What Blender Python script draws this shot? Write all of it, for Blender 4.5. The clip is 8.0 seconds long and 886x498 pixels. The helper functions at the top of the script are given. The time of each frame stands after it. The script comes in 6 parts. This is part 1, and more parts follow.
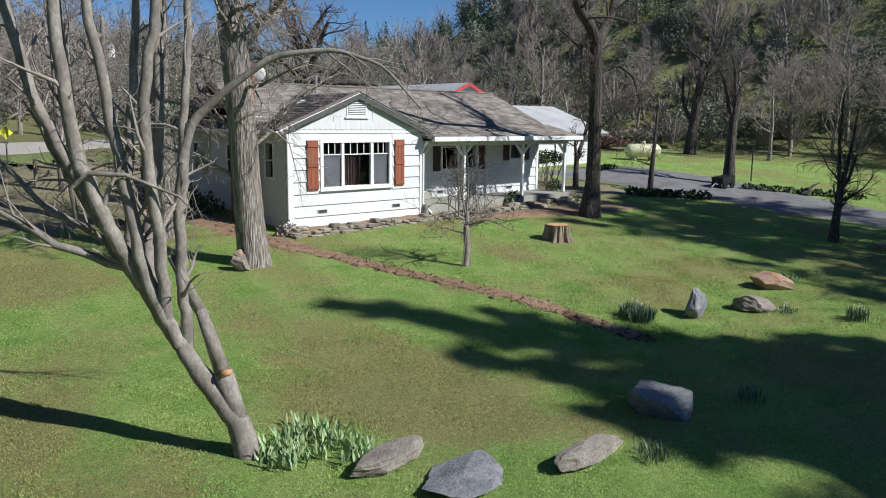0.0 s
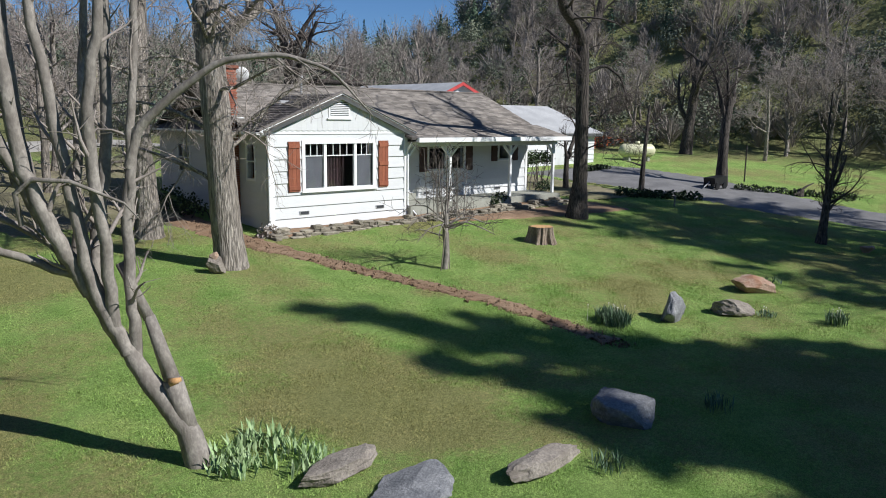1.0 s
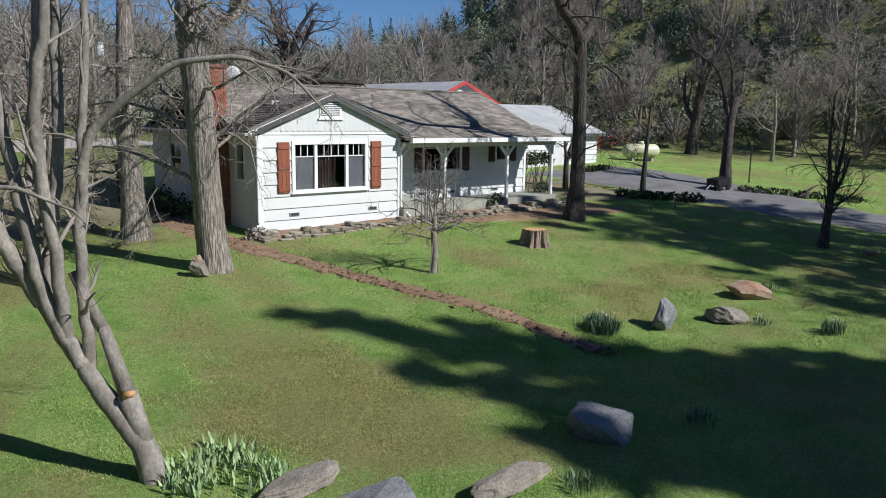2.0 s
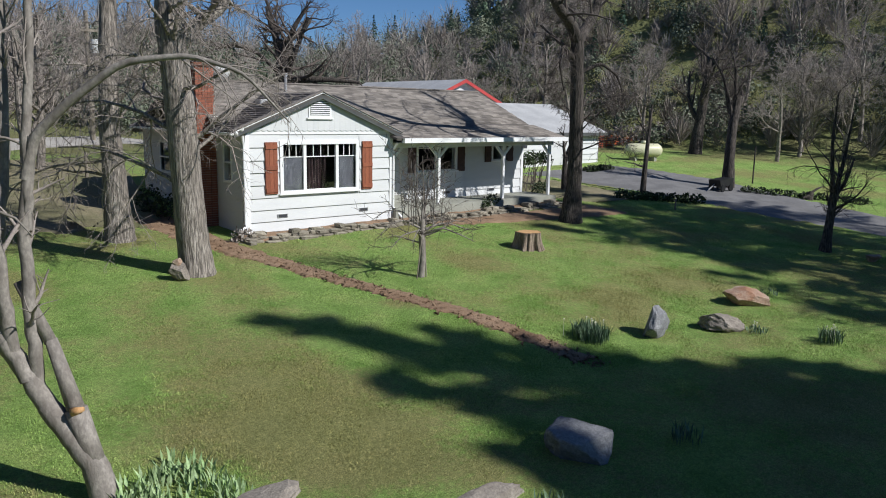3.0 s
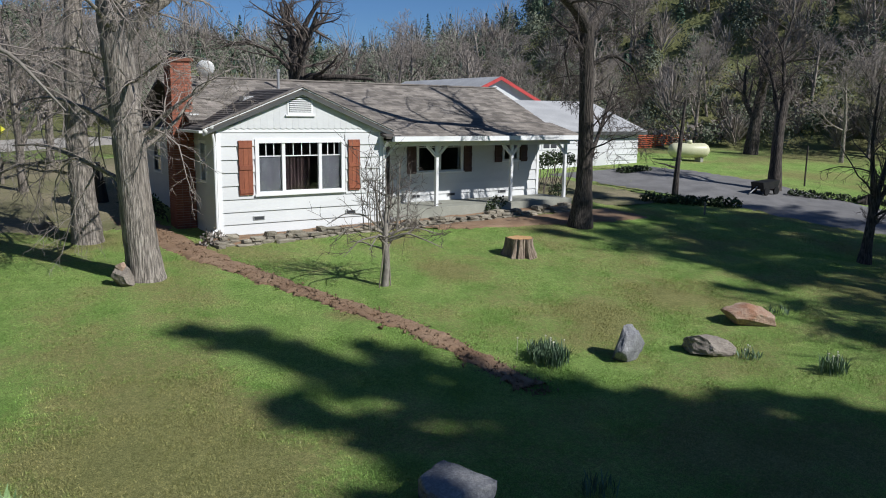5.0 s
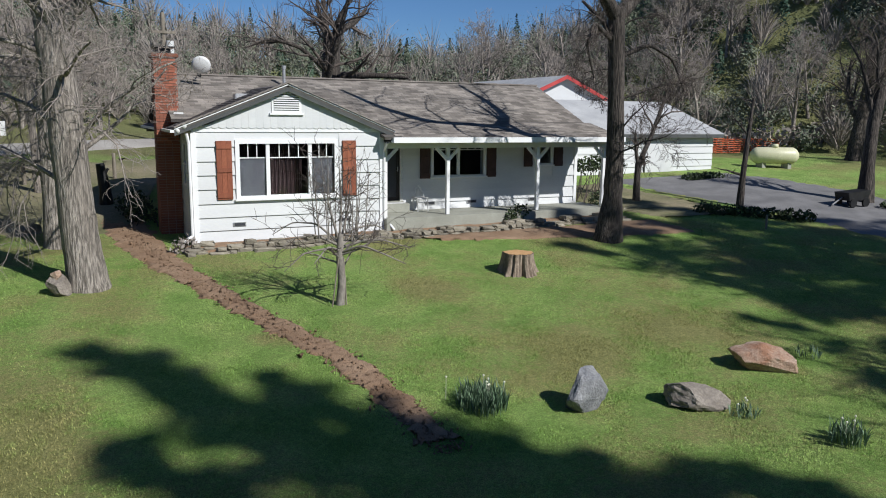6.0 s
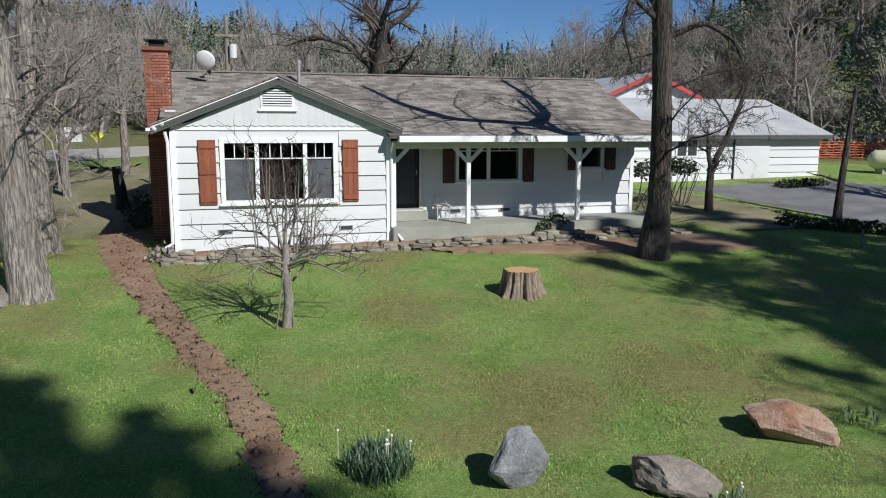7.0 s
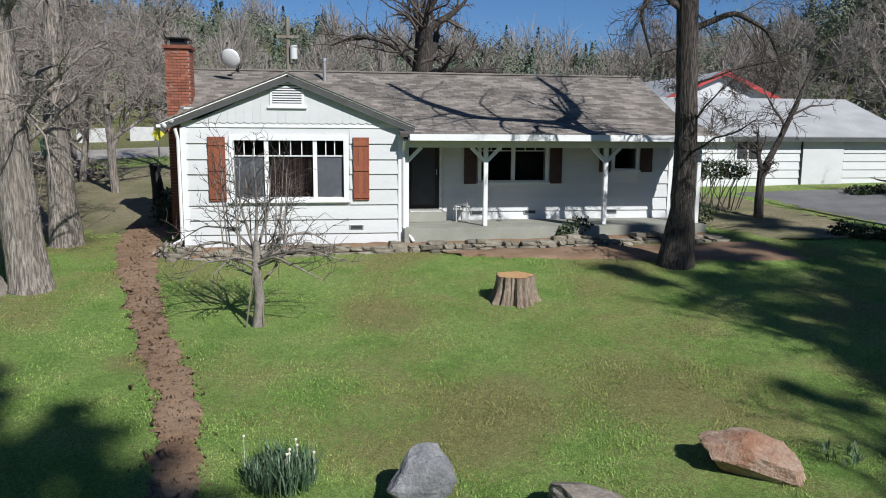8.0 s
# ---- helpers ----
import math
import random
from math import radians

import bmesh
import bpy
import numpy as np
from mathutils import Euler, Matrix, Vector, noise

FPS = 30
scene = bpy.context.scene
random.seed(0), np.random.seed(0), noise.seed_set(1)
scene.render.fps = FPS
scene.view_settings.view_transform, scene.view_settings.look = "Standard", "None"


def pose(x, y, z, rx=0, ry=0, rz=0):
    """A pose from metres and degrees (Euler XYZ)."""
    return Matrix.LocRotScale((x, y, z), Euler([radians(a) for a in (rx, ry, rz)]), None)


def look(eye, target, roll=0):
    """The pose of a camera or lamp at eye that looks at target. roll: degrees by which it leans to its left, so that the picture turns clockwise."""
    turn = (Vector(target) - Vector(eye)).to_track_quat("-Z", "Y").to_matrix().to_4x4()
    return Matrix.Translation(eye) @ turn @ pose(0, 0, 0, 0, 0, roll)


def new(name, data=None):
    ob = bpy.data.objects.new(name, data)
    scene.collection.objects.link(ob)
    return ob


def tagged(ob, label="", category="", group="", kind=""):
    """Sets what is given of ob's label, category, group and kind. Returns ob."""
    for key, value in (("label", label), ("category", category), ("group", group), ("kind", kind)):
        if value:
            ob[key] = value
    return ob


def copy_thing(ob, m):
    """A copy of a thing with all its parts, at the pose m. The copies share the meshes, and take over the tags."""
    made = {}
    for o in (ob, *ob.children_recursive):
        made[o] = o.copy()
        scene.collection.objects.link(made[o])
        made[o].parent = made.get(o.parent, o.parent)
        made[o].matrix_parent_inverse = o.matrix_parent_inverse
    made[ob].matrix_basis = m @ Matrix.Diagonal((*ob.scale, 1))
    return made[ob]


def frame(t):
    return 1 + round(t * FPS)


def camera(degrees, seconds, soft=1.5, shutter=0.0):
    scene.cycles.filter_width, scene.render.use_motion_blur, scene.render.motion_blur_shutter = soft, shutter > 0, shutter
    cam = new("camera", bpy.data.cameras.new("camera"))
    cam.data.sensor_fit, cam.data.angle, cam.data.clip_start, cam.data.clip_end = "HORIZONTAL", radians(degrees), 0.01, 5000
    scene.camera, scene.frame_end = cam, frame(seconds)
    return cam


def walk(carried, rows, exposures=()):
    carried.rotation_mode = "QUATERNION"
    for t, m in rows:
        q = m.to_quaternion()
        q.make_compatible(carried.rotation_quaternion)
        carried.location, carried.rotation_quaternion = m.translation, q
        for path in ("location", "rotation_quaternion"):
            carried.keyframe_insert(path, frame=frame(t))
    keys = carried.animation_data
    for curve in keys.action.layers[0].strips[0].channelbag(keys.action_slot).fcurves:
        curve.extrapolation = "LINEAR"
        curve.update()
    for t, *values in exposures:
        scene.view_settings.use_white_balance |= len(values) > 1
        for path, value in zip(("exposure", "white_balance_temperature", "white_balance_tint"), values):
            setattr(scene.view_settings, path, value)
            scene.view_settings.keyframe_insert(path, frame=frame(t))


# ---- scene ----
cam = camera(60.0, 8.0, soft=1.0)
ROWS = [
    (0.0, -12.137, -20.295, 3.221, 80.465, -0.700, -42.153),
    (0.5, -11.814, -20.458, 3.270, 80.393, -0.706, -41.994),
    (1.0, -11.527, -20.638, 3.322, 80.324, -0.751, -41.813),
    (1.5, -11.170, -20.743, 3.365, 80.249, -0.795, -41.364),
    (3.0, -10.081, -20.653, 3.486, 79.969, -1.009, -40.348),
    (3.5, -9.629, -20.731, 3.486, 79.930, -0.975, -39.814),
    (4.0, -9.052, -20.831, 3.503, 79.834, -1.078, -38.677),
    (5.5, -5.112, -21.025, 3.289, 80.134, -0.596, -30.842),
    (6.0, -2.871, -20.625, 3.232, 80.241, -0.630, -25.932),
    (6.5, -0.837, -19.972, 3.098, 80.507, -0.353, -21.152),
    (7.0, 0.987, -19.213, 2.894, 80.905, -0.138, -16.431),
    (7.5, 2.139, -19.208, 2.858, 80.996, -0.299, -12.759),
    (8.0, 3.248, -19.066, 2.775, 81.119, -0.392, -8.983),
]
walk(cam, [(t, pose(x, y, z, rx, ry, rz)) for t, x, y, z, rx, ry, rz in ROWS],
     [(0.0, 0.24, 6000, 10), (3.5, 0.04, 6000, 10), (5.5, 0.02, 6000, 10), (8.0, 0.03, 6000, 10)])

# ---- world, sun, exposure ----
SUN_EL, SUN_TO = 39.0, (0.45, -0.893)
world = bpy.data.worlds.new("world")
scene.world = world
world.use_nodes = True
wn = world.node_tree.nodes
sky = wn.new("ShaderNodeTexSky")
sky.sky_type, sky.sun_disc = "NISHITA", False
sky.air_density, sky.dust_density, sky.ozone_density, sky.altitude = 1.0, 0.0, 9.0, 1200
sky.sun_elevation, sky.sun_rotation = radians(SUN_EL), math.atan2(SUN_TO[0], SUN_TO[1])
world.node_tree.links.new(sky.outputs[0], wn["Background"].inputs[0])
wn["Background"].inputs[1].default_value = 0.07
sun = new("sun", bpy.data.lights.new("sun", "SUN"))
sun.data.energy, sun.data.angle, sun.data.color = 5.0, radians(0.6), (1.0, 0.95, 0.87)
ce = math.cos(radians(SUN_EL))
sun.matrix_basis = look((SUN_TO[0] * ce * 60, SUN_TO[1] * ce * 60, math.sin(radians(SUN_EL)) * 60), (0, 0, 0))


# ---- materials ----
def nodes_of(name):
    m = bpy.data.materials.new(name)
    m.use_nodes = True
    nt = m.node_tree
    return m, nt, nt.nodes, nt.links, nt.nodes["Principled BSDF"]


def noise_node(n, l, coord, scale, detail=4.0, stretch=(1, 1, 1), rough=0.6):
    mp = n.new("ShaderNodeMapping")
    mp.inputs["Scale"].default_value = stretch
    l.new(coord, mp.inputs["Vector"])
    t = n.new("ShaderNodeTexNoise")
    t.inputs["Scale"].default_value, t.inputs["Detail"].default_value, t.inputs["Roughness"].default_value = scale, detail, rough
    l.new(mp.outputs[0], t.inputs["Vector"])
    return t.outputs["Fac"]


def ramp(n, l, fac, stops):
    r = n.new("ShaderNodeValToRGB")
    e = r.color_ramp.elements
    while len(e) < len(stops):
        e.new(0.5)
    for k, (at, c) in enumerate(stops):
        e[k].position, e[k].color = at, (*c, 1)
    l.new(fac, r.inputs[0])
    return r.outputs[0]


def mixed(n, l, fac, a, b, kind="MIX"):
    m = n.new("ShaderNodeMix")
    m.data_type, m.blend_type = "RGBA", kind
    for sock, v in ((m.inputs[0], fac), (m.inputs[6], a), (m.inputs[7], b)):
        if isinstance(v, (int, float)):
            sock.default_value = v
        elif isinstance(v, tuple):
            sock.default_value = (*v, 1)
        else:
            l.new(v, sock)
    return m.outputs[2]


def surf(name, c1, c2, scale=3.0, rough=0.8, bump=0.2, fine=40.0, stretch=(1, 1, 1), vary="", amount=0.3, metal=0.0, dist=0.01, crack=0.45, gloss=0.5):
    """A surface with colour variation at two scales, fine relief, and optional per-piece variation."""
    m, nt, n, l, b = nodes_of(name)
    co = n.new("ShaderNodeTexCoord").outputs["Object"]
    big = noise_node(n, l, co, scale, 3.0, stretch)
    small = noise_node(n, l, co, fine, 5.0, stretch)
    col = ramp(n, l, big, [(0.35, c1), (0.68, c2)])
    dark = tuple(v * (0.62 if crack < 0.8 else 0.3) for v in c1)
    col = mixed(n, l, ramp(n, l, small, [(0.42, (crack,) * 3), (0.6, (0, 0, 0))]), col, dark)
    if vary:
        if vary == "object":
            rnd = n.new("ShaderNodeObjectInfo").outputs["Random"]
        else:
            rnd = n.new("ShaderNodeNewGeometry").outputs["Random Per Island"]
        shade = ramp(n, l, rnd, [(0.0, (1 - amount,) * 3), (1.0, (1 + amount * 0.6,) * 3)])
        col = mixed(n, l, 1.0, col, shade, "MULTIPLY")
    l.new(col, b.inputs["Base Color"])
    b.inputs["Roughness"].default_value, b.inputs["Metallic"].default_value = rough, metal
    b.inputs["Specular IOR Level"].default_value = gloss
    if bump:
        bp = n.new("ShaderNodeBump")
        bp.inputs["Strength"].default_value, bp.inputs["Distance"].default_value = bump, dist
        l.new(small, bp.inputs["Height"])
        l.new(bp.outputs[0], b.inputs["Normal"])
    return m


def glass_material():
    m, nt, n, l, b = nodes_of("window_glass")
    b.inputs["Base Color"].default_value = (0.9, 0.93, 0.95, 1)
    b.inputs["Roughness"].default_value, b.inputs["IOR"].default_value = 0.02, 1.45
    b.inputs["Transmission Weight"].default_value = 1.0
    return m


# worn brown spots in the grass: x, y, radius, amount
WORN_SPOTS = ((-4.5, -11.6, 2.3, 0.3), (-5.6, -9.9, 1.8, 0.16), (-7.6, -1.2, 3.0, 0.3), (4.3, -5.3, 1.5, 0.24), (5.4, -9.6, 1.6, 0.18), (0.4, -7.0, 0.8, 0.22), (-6.9, -9.0, 1.2, 0.15))


def lawn_material(name, blades):
    m, nt, n, l, b = nodes_of(name)
    co = n.new("ShaderNodeNewGeometry").outputs["Position"]
    wide = noise_node(n, l, co, 0.28, 4.0)
    mid = noise_node(n, l, co, 1.1, 5.0)
    fine = noise_node(n, l, co, 9.0, 6.0, rough=0.75)
    grit = noise_node(n, l, co, 60.0, 4.0, rough=0.8)
    green = ramp(n, l, mid, [(0.3, (0.22, 0.375, 0.085)), (0.52, (0.325, 0.475, 0.13)), (0.75, (0.44, 0.53, 0.18))])
    dry = ramp(n, l, fine, [(0.3, (0.26, 0.175, 0.09)), (0.7, (0.43, 0.34, 0.175))])
    scrub = ramp(n, l, fine, [(0.3, (0.15, 0.135, 0.07)), (0.7, (0.25, 0.23, 0.125))])
    worn = n.new("ShaderNodeMath")
    worn.operation = "MULTIPLY_ADD"
    l.new(fine, worn.inputs[0])
    worn.inputs[1].default_value = 0.55
    l.new(wide, worn.inputs[2])
    total = worn.outputs[0]
    for px, py, pr, amount in WORN_SPOTS:
        gap = n.new("ShaderNodeVectorMath")
        gap.operation = "DISTANCE"
        l.new(co, gap.inputs[0])
        gap.inputs[1].default_value = (px, py, -0.9)
        near = n.new("ShaderNodeMapRange")
        near.interpolation_type = "SMOOTHSTEP"
        l.new(gap.outputs["Value"], near.inputs[0])
        for sock, v in zip(near.inputs[1:5], (0.0, pr, amount, 0.0)):
            sock.default_value = v
        add = n.new("ShaderNodeMath")
        l.new(total, add.inputs[0])
        l.new(near.outputs[0], add.inputs[1])
        total = add.outputs[0]
    lo, hi = (0.73, 0.9) if not blades else (0.75, 0.93)
    col = mixed(n, l, ramp(n, l, total, [(lo, (0, 0, 0)), (hi, (0.66,) * 3)]), green, dry)
    sep = n.new("ShaderNodeSeparateXYZ")
    l.new(co, sep.inputs[0])
    back = n.new("ShaderNodeMath")
    back.operation = "MULTIPLY_ADD"
    l.new(wide, back.inputs[0])
    back.inputs[1].default_value = 12.0
    # open scrub behind the yard and all over the wooded slopes
    away = n.new("ShaderNodeVectorMath")
    away.operation = "DISTANCE"
    l.new(co, away.inputs[0])
    away.inputs[1].default_value = (0.0, -20.0, 0.0)
    beyond = n.new("ShaderNodeMath")
    beyond.operation = "SUBTRACT"
    l.new(away.outputs["Value"], beyond.inputs[0])
    beyond.inputs[1].default_value = 31.0
    scrubby = n.new("ShaderNodeMath")
    scrubby.operation = "MAXIMUM"
    l.new(sep.outputs["Y"], scrubby.inputs[0])
    l.new(beyond.outputs[0], scrubby.inputs[1])
    l.new(scrubby.outputs[0], back.inputs[2])
    scaled = n.new("ShaderNodeMath")
    scaled.operation = "MULTIPLY"
    l.new(back.outputs[0], scaled.inputs[0])
    scaled.inputs[1].default_value = 0.02
    col = mixed(n, l, ramp(n, l, scaled.outputs[0], [(0.34, (0, 0, 0)), (0.5, (0.85,) * 3)]), col, scrub)
    tuft = noise_node(n, l, co, 13.0, 5.0, rough=0.7)
    col = mixed(n, l, 1.0, col, ramp(n, l, tuft, [(0.34, (0.82, 0.84, 0.78)), (0.5, (1.03, 1.03, 1.03)), (0.66, (1.25, 1.22, 1.2))]), "MULTIPLY")
    clover = noise_node(n, l, co, 34.0, 3.0, rough=0.7)
    col = mixed(n, l, 1.0, col, ramp(n, l, clover, [(0.36, (0.76, 0.78, 0.72)), (0.5, (1.03, 1.03, 1.02)), (0.64, (1.25, 1.22, 1.2))]), "MULTIPLY")
    if blades:
        rnd = n.new("ShaderNodeNewGeometry").outputs["Random Per Island"]
        col = mixed(n, l, 1.0, col, ramp(n, l, rnd, [(0.0, (0.62, 0.64, 0.58)), (1.0, (1.05, 1.02, 1.0))]), "MULTIPLY")
        b.inputs["Specular IOR Level"].default_value = 0.15
    else:
        col = mixed(n, l, ramp(n, l, grit, [(0.4, (0.7,) * 3), (0.6, (0, 0, 0))]), col, (0.08, 0.1, 0.035))
        bp = n.new("ShaderNodeBump")
        bp.inputs["Strength"].default_value, bp.inputs["Distance"].default_value = 0.9, 0.05
        l.new(grit, bp.inputs["Height"])
        l.new(bp.outputs[0], b.inputs["Normal"])
        b.inputs["Specular IOR Level"].default_value = 0.1
    l.new(col, b.inputs["Base Color"])
    b.inputs["Roughness"].default_value = 0.9
    return m


M_LAWN = lawn_material("lawn", False)
M_BLADE = lawn_material("grass_blade", True)
M_WHITE = surf("white_paint", (0.63, 0.635, 0.63), (0.69, 0.695, 0.685), 0.7, 0.6, 0.08, 14, (1, 1, 3), vary="object", amount=0.04, crack=0.1)
M_TRIM = surf("white_trim_paint", (0.8, 0.8, 0.79), (0.86, 0.86, 0.85), 2.0, 0.5, 0.05, 50, crack=0.08)
M_GREYPAINT = surf("weathered_white_paint", (0.62, 0.62, 0.6), (0.78, 0.78, 0.76), 4.0, 0.7, 0.15, 30)
M_SHINGLE = surf("asphalt_shingle", (0.19, 0.168, 0.148), (0.3, 0.268, 0.235), 1.2, 0.95, 0.5, 120, vary="island", amount=0.42)
M_ROOFBASE = surf("roof_underlay", (0.1, 0.09, 0.08), (0.15, 0.13, 0.12), 3, 0.95, 0.2)
# dark tone that carries the shade under eaves and rakes
M_EAVESHADE = surf("eave_shade_tone", (0.07, 0.075, 0.075), (0.1, 0.105, 0.1), 3, 0.8, 0.1)
M_SHUTTER = surf("redbrown_shutter_paint", (0.26, 0.075, 0.035), (0.34, 0.11, 0.05), 4, 0.6, 0.25, 50, (1, 1, 0.2), vary="object", amount=0.12)
# porch shutters: shutter colour darkened for the shade they hang in
M_SHUTTERSHADE = surf("shaded_shutter_paint", (0.06, 0.03, 0.025), (0.09, 0.045, 0.035), 4, 0.6, 0.2)
M_GLASS = glass_material()
M_SCREEN = surf("insect_screen", (0.035, 0.037, 0.045), (0.05, 0.053, 0.06), 3, 0.6, 0.2, 400)
# near black: the missing light in rooms and gaps is put into the colour
M_UNLIT = surf("unlit_interior", (0.03, 0.026, 0.024), (0.05, 0.044, 0.04), 2, 0.9, 0.0)
M_CURTAIN = surf("maroon_curtain", (0.017, 0.007, 0.007), (0.028, 0.01, 0.01), 3, 0.9, 0.2, 20, (3, 3, 0.1))
M_BLACK = surf("black_metal", (0.015, 0.015, 0.016), (0.03, 0.03, 0.03), 5, 0.5, 0.1, 60, metal=0.3)
M_CONCRETE = surf("concrete", (0.3, 0.3, 0.25), (0.4, 0.4, 0.34), 1.5, 0.9, 0.25, 60)
M_STONE = surf("ledge_stone", (0.25, 0.22, 0.165), (0.4, 0.36, 0.285), 3.0, 0.9, 0.5, 40, vary="object", amount=0.3, dist=0.02)
M_BRICK = surf("red_brick", (0.3, 0.1, 0.06), (0.42, 0.17, 0.1), 4.0, 0.85, 0.4, 60, vary="object", amount=0.35)
M_MORTAR = surf("mortar", (0.36, 0.33, 0.29), (0.46, 0.43, 0.38), 6, 0.95, 0.3)
M_ROCKGREY = surf("grey_boulder", (0.16, 0.163, 0.172), (0.3, 0.3, 0.3), 4.0, 0.85, 0.8, 25, dist=0.03)
M_ROCKTAN = surf("tan_boulder", (0.32, 0.165, 0.095), (0.5, 0.41, 0.32), 2.2, 0.85, 0.8, 25, dist=0.03)
M_ROCKBROWN = surf("brown_boulder", (0.2, 0.17, 0.14), (0.34, 0.3, 0.25), 3.0, 0.85, 0.8, 25, dist=0.03)
M_BARK = surf("furrowed_bark", (0.33, 0.285, 0.24), (0.52, 0.46, 0.4), 1.2, 0.95, 1.0, 9, (2.6, 2.6, 0.3), dist=0.09, crack=0.8)
M_STUMPBARK = surf("stump_bark", (0.22, 0.165, 0.12), (0.36, 0.29, 0.22), 4.0, 0.95, 0.9, 14, (1.5, 1.5, 0.6), dist=0.04, crack=0.55)
M_BARKDARK = surf("dark_bark", (0.075, 0.062, 0.052), (0.15, 0.125, 0.105), 1.5, 0.95, 1.0, 11, (2.4, 2.4, 0.35), dist=0.08, crack=0.9)
M_BARKSMOOTH = surf("smooth_grey_bark", (0.19, 0.165, 0.14), (0.36, 0.325, 0.28), 5.0, 0.9, 0.6, 22, (1, 1, 0.6), dist=0.015)
M_TWIG = surf("grey_twigs", (0.27, 0.23, 0.2), (0.41, 0.355, 0.315), 3, 0.95, 0.0)
M_TWIGDARK = surf("brown_twigs", (0.085, 0.068, 0.058), (0.15, 0.12, 0.1), 3, 0.95, 0.0)
M_CUTWOOD = surf("fresh_cut_wood", (0.55, 0.3, 0.12), (0.7, 0.45, 0.22), 12, 0.8, 0.2)
M_DIRT = surf("bare_soil", (0.25, 0.155, 0.09), (0.36, 0.245, 0.155), 1.3, 0.95, 0.9, 45, dist=0.03, crack=0.4)
M_LITTER = surf("dry_leaf_litter", (0.15, 0.15, 0.065), (0.3, 0.25, 0.16), 0.5, 0.95, 0.9, 14, dist=0.04)
M_ASPHALT = surf("worn_asphalt", (0.15, 0.146, 0.144), (0.24, 0.232, 0.228), 1.0, 0.9, 0.5, 80)
M_LEAF = surf("evergreen_leaves", (0.035, 0.062, 0.018), (0.075, 0.1, 0.032), 0.4, 0.8, 0.0, vary="island", amount=0.5)
M_PINE = surf("conifer_needles", (0.06, 0.1, 0.07), (0.12, 0.17, 0.11), 0.2, 0.95, 0.0, vary="island", amount=0.2, gloss=0.0, crack=0.0)
M_OAKFAR = surf("far_oak_foliage", (0.14, 0.165, 0.115), (0.24, 0.26, 0.185), 0.35, 0.95, 0.0, vary="island", amount=0.12, gloss=0.0, crack=0.0)
M_BAREFAR = surf("far_bare_wood", (0.26, 0.23, 0.2), (0.4, 0.355, 0.315), 0.1, 0.95, 0.0, vary="island", amount=0.12, gloss=0.0, crack=0.0)
M_SHRUB = surf("shrub_leaves", (0.03, 0.055, 0.015), (0.07, 0.1, 0.03), 2.0, 0.7, 0.0, vary="island", amount=0.5)
M_BULBLEAF = surf("bulb_leaves", (0.26, 0.4, 0.15), (0.44, 0.55, 0.3), 5.0, 0.6, 0.0, vary="island", amount=0.3)
M_DAFFLEAF = surf("daffodil_leaves", (0.09, 0.16, 0.08), (0.17, 0.25, 0.14), 5.0, 0.6, 0.0, vary="island", amount=0.4)
M_PETAL = surf("pale_flower", (0.75, 0.74, 0.55), (0.85, 0.84, 0.7), 5.0, 0.7, 0.0)
M_TANK = surf("cream_tank_paint", (0.62, 0.6, 0.38), (0.72, 0.7, 0.48), 2.0, 0.45, 0.05)
M_REDTRIM = surf("red_fascia_paint", (0.45, 0.04, 0.04), (0.55, 0.07, 0.06), 2.0, 0.6, 0.05)
M_ROOFGREY = surf("pale_grey_roofing", (0.4, 0.4, 0.4), (0.54, 0.54, 0.53), 0.8, 0.85, 0.15, 60)
M_METAL = surf("galvanised_metal", (0.5, 0.5, 0.5), (0.65, 0.65, 0.65), 6, 0.45, 0.05, metal=0.7)
M_PALEPLASTIC = surf("pale_plastic", (0.7, 0.7, 0.68), (0.78, 0.78, 0.76), 6, 0.4, 0.0)
M_GREENPLASTIC = surf("green_plastic", (0.012, 0.06, 0.03), (0.02, 0.08, 0.04), 6, 0.5, 0.0)
M_YELLOW = surf("yellow_sign", (0.75, 0.72, 0.05), (0.85, 0.8, 0.08), 6, 0.5, 0.0)
M_ORANGE = surf("orange_netting", (0.6, 0.12, 0.04), (0.7, 0.18, 0.07), 6, 0.7, 0.2)
M_WEATHERWOOD = surf("weathered_wood", (0.2, 0.17, 0.13), (0.34, 0.3, 0.24), 4, 0.9, 0.5, 25, (2, 2, 0.3))
M_ROADFAR = surf("pale_gravel_road", (0.36, 0.33, 0.29), (0.46, 0.43, 0.38), 0.5, 0.95, 0.4, 20)


# ---- shape helpers ----
def mesh_of(name, verts, faces, mats, smooth=False):
    me = bpy.data.meshes.new(name)
    me.from_pydata([tuple(v) for v in verts], [], faces)
    for m in (mats if isinstance(mats, (list, tuple)) else [mats]):
        me.materials.append(m)
    if smooth:
        me.shade_smooth()
    return me


def big_mesh(name, verts, tris, mat):
    """A mesh of many triangles or quads from arrays."""
    me = bpy.data.meshes.new(name)
    k = tris.shape[1]
    me.vertices.add(len(verts))
    me.vertices.foreach_set("co", np.ascontiguousarray(verts, dtype=np.float32).ravel())
    me.loops.add(len(tris) * k)
    me.loops.foreach_set("vertex_index", np.ascontiguousarray(tris, dtype=np.int32).ravel())
    me.polygons.add(len(tris))
    me.polygons.foreach_set("loop_start", np.arange(0, len(tris) * k, k, dtype=np.int32))
    me.update(calc_edges=True)
    me.materials.append(mat)
    return me


def thing(name, at, label, category, group="", kind=""):
    e = new(name)
    e.matrix_basis = Matrix.Translation(at)
    return tagged(e, label, category, group, kind)


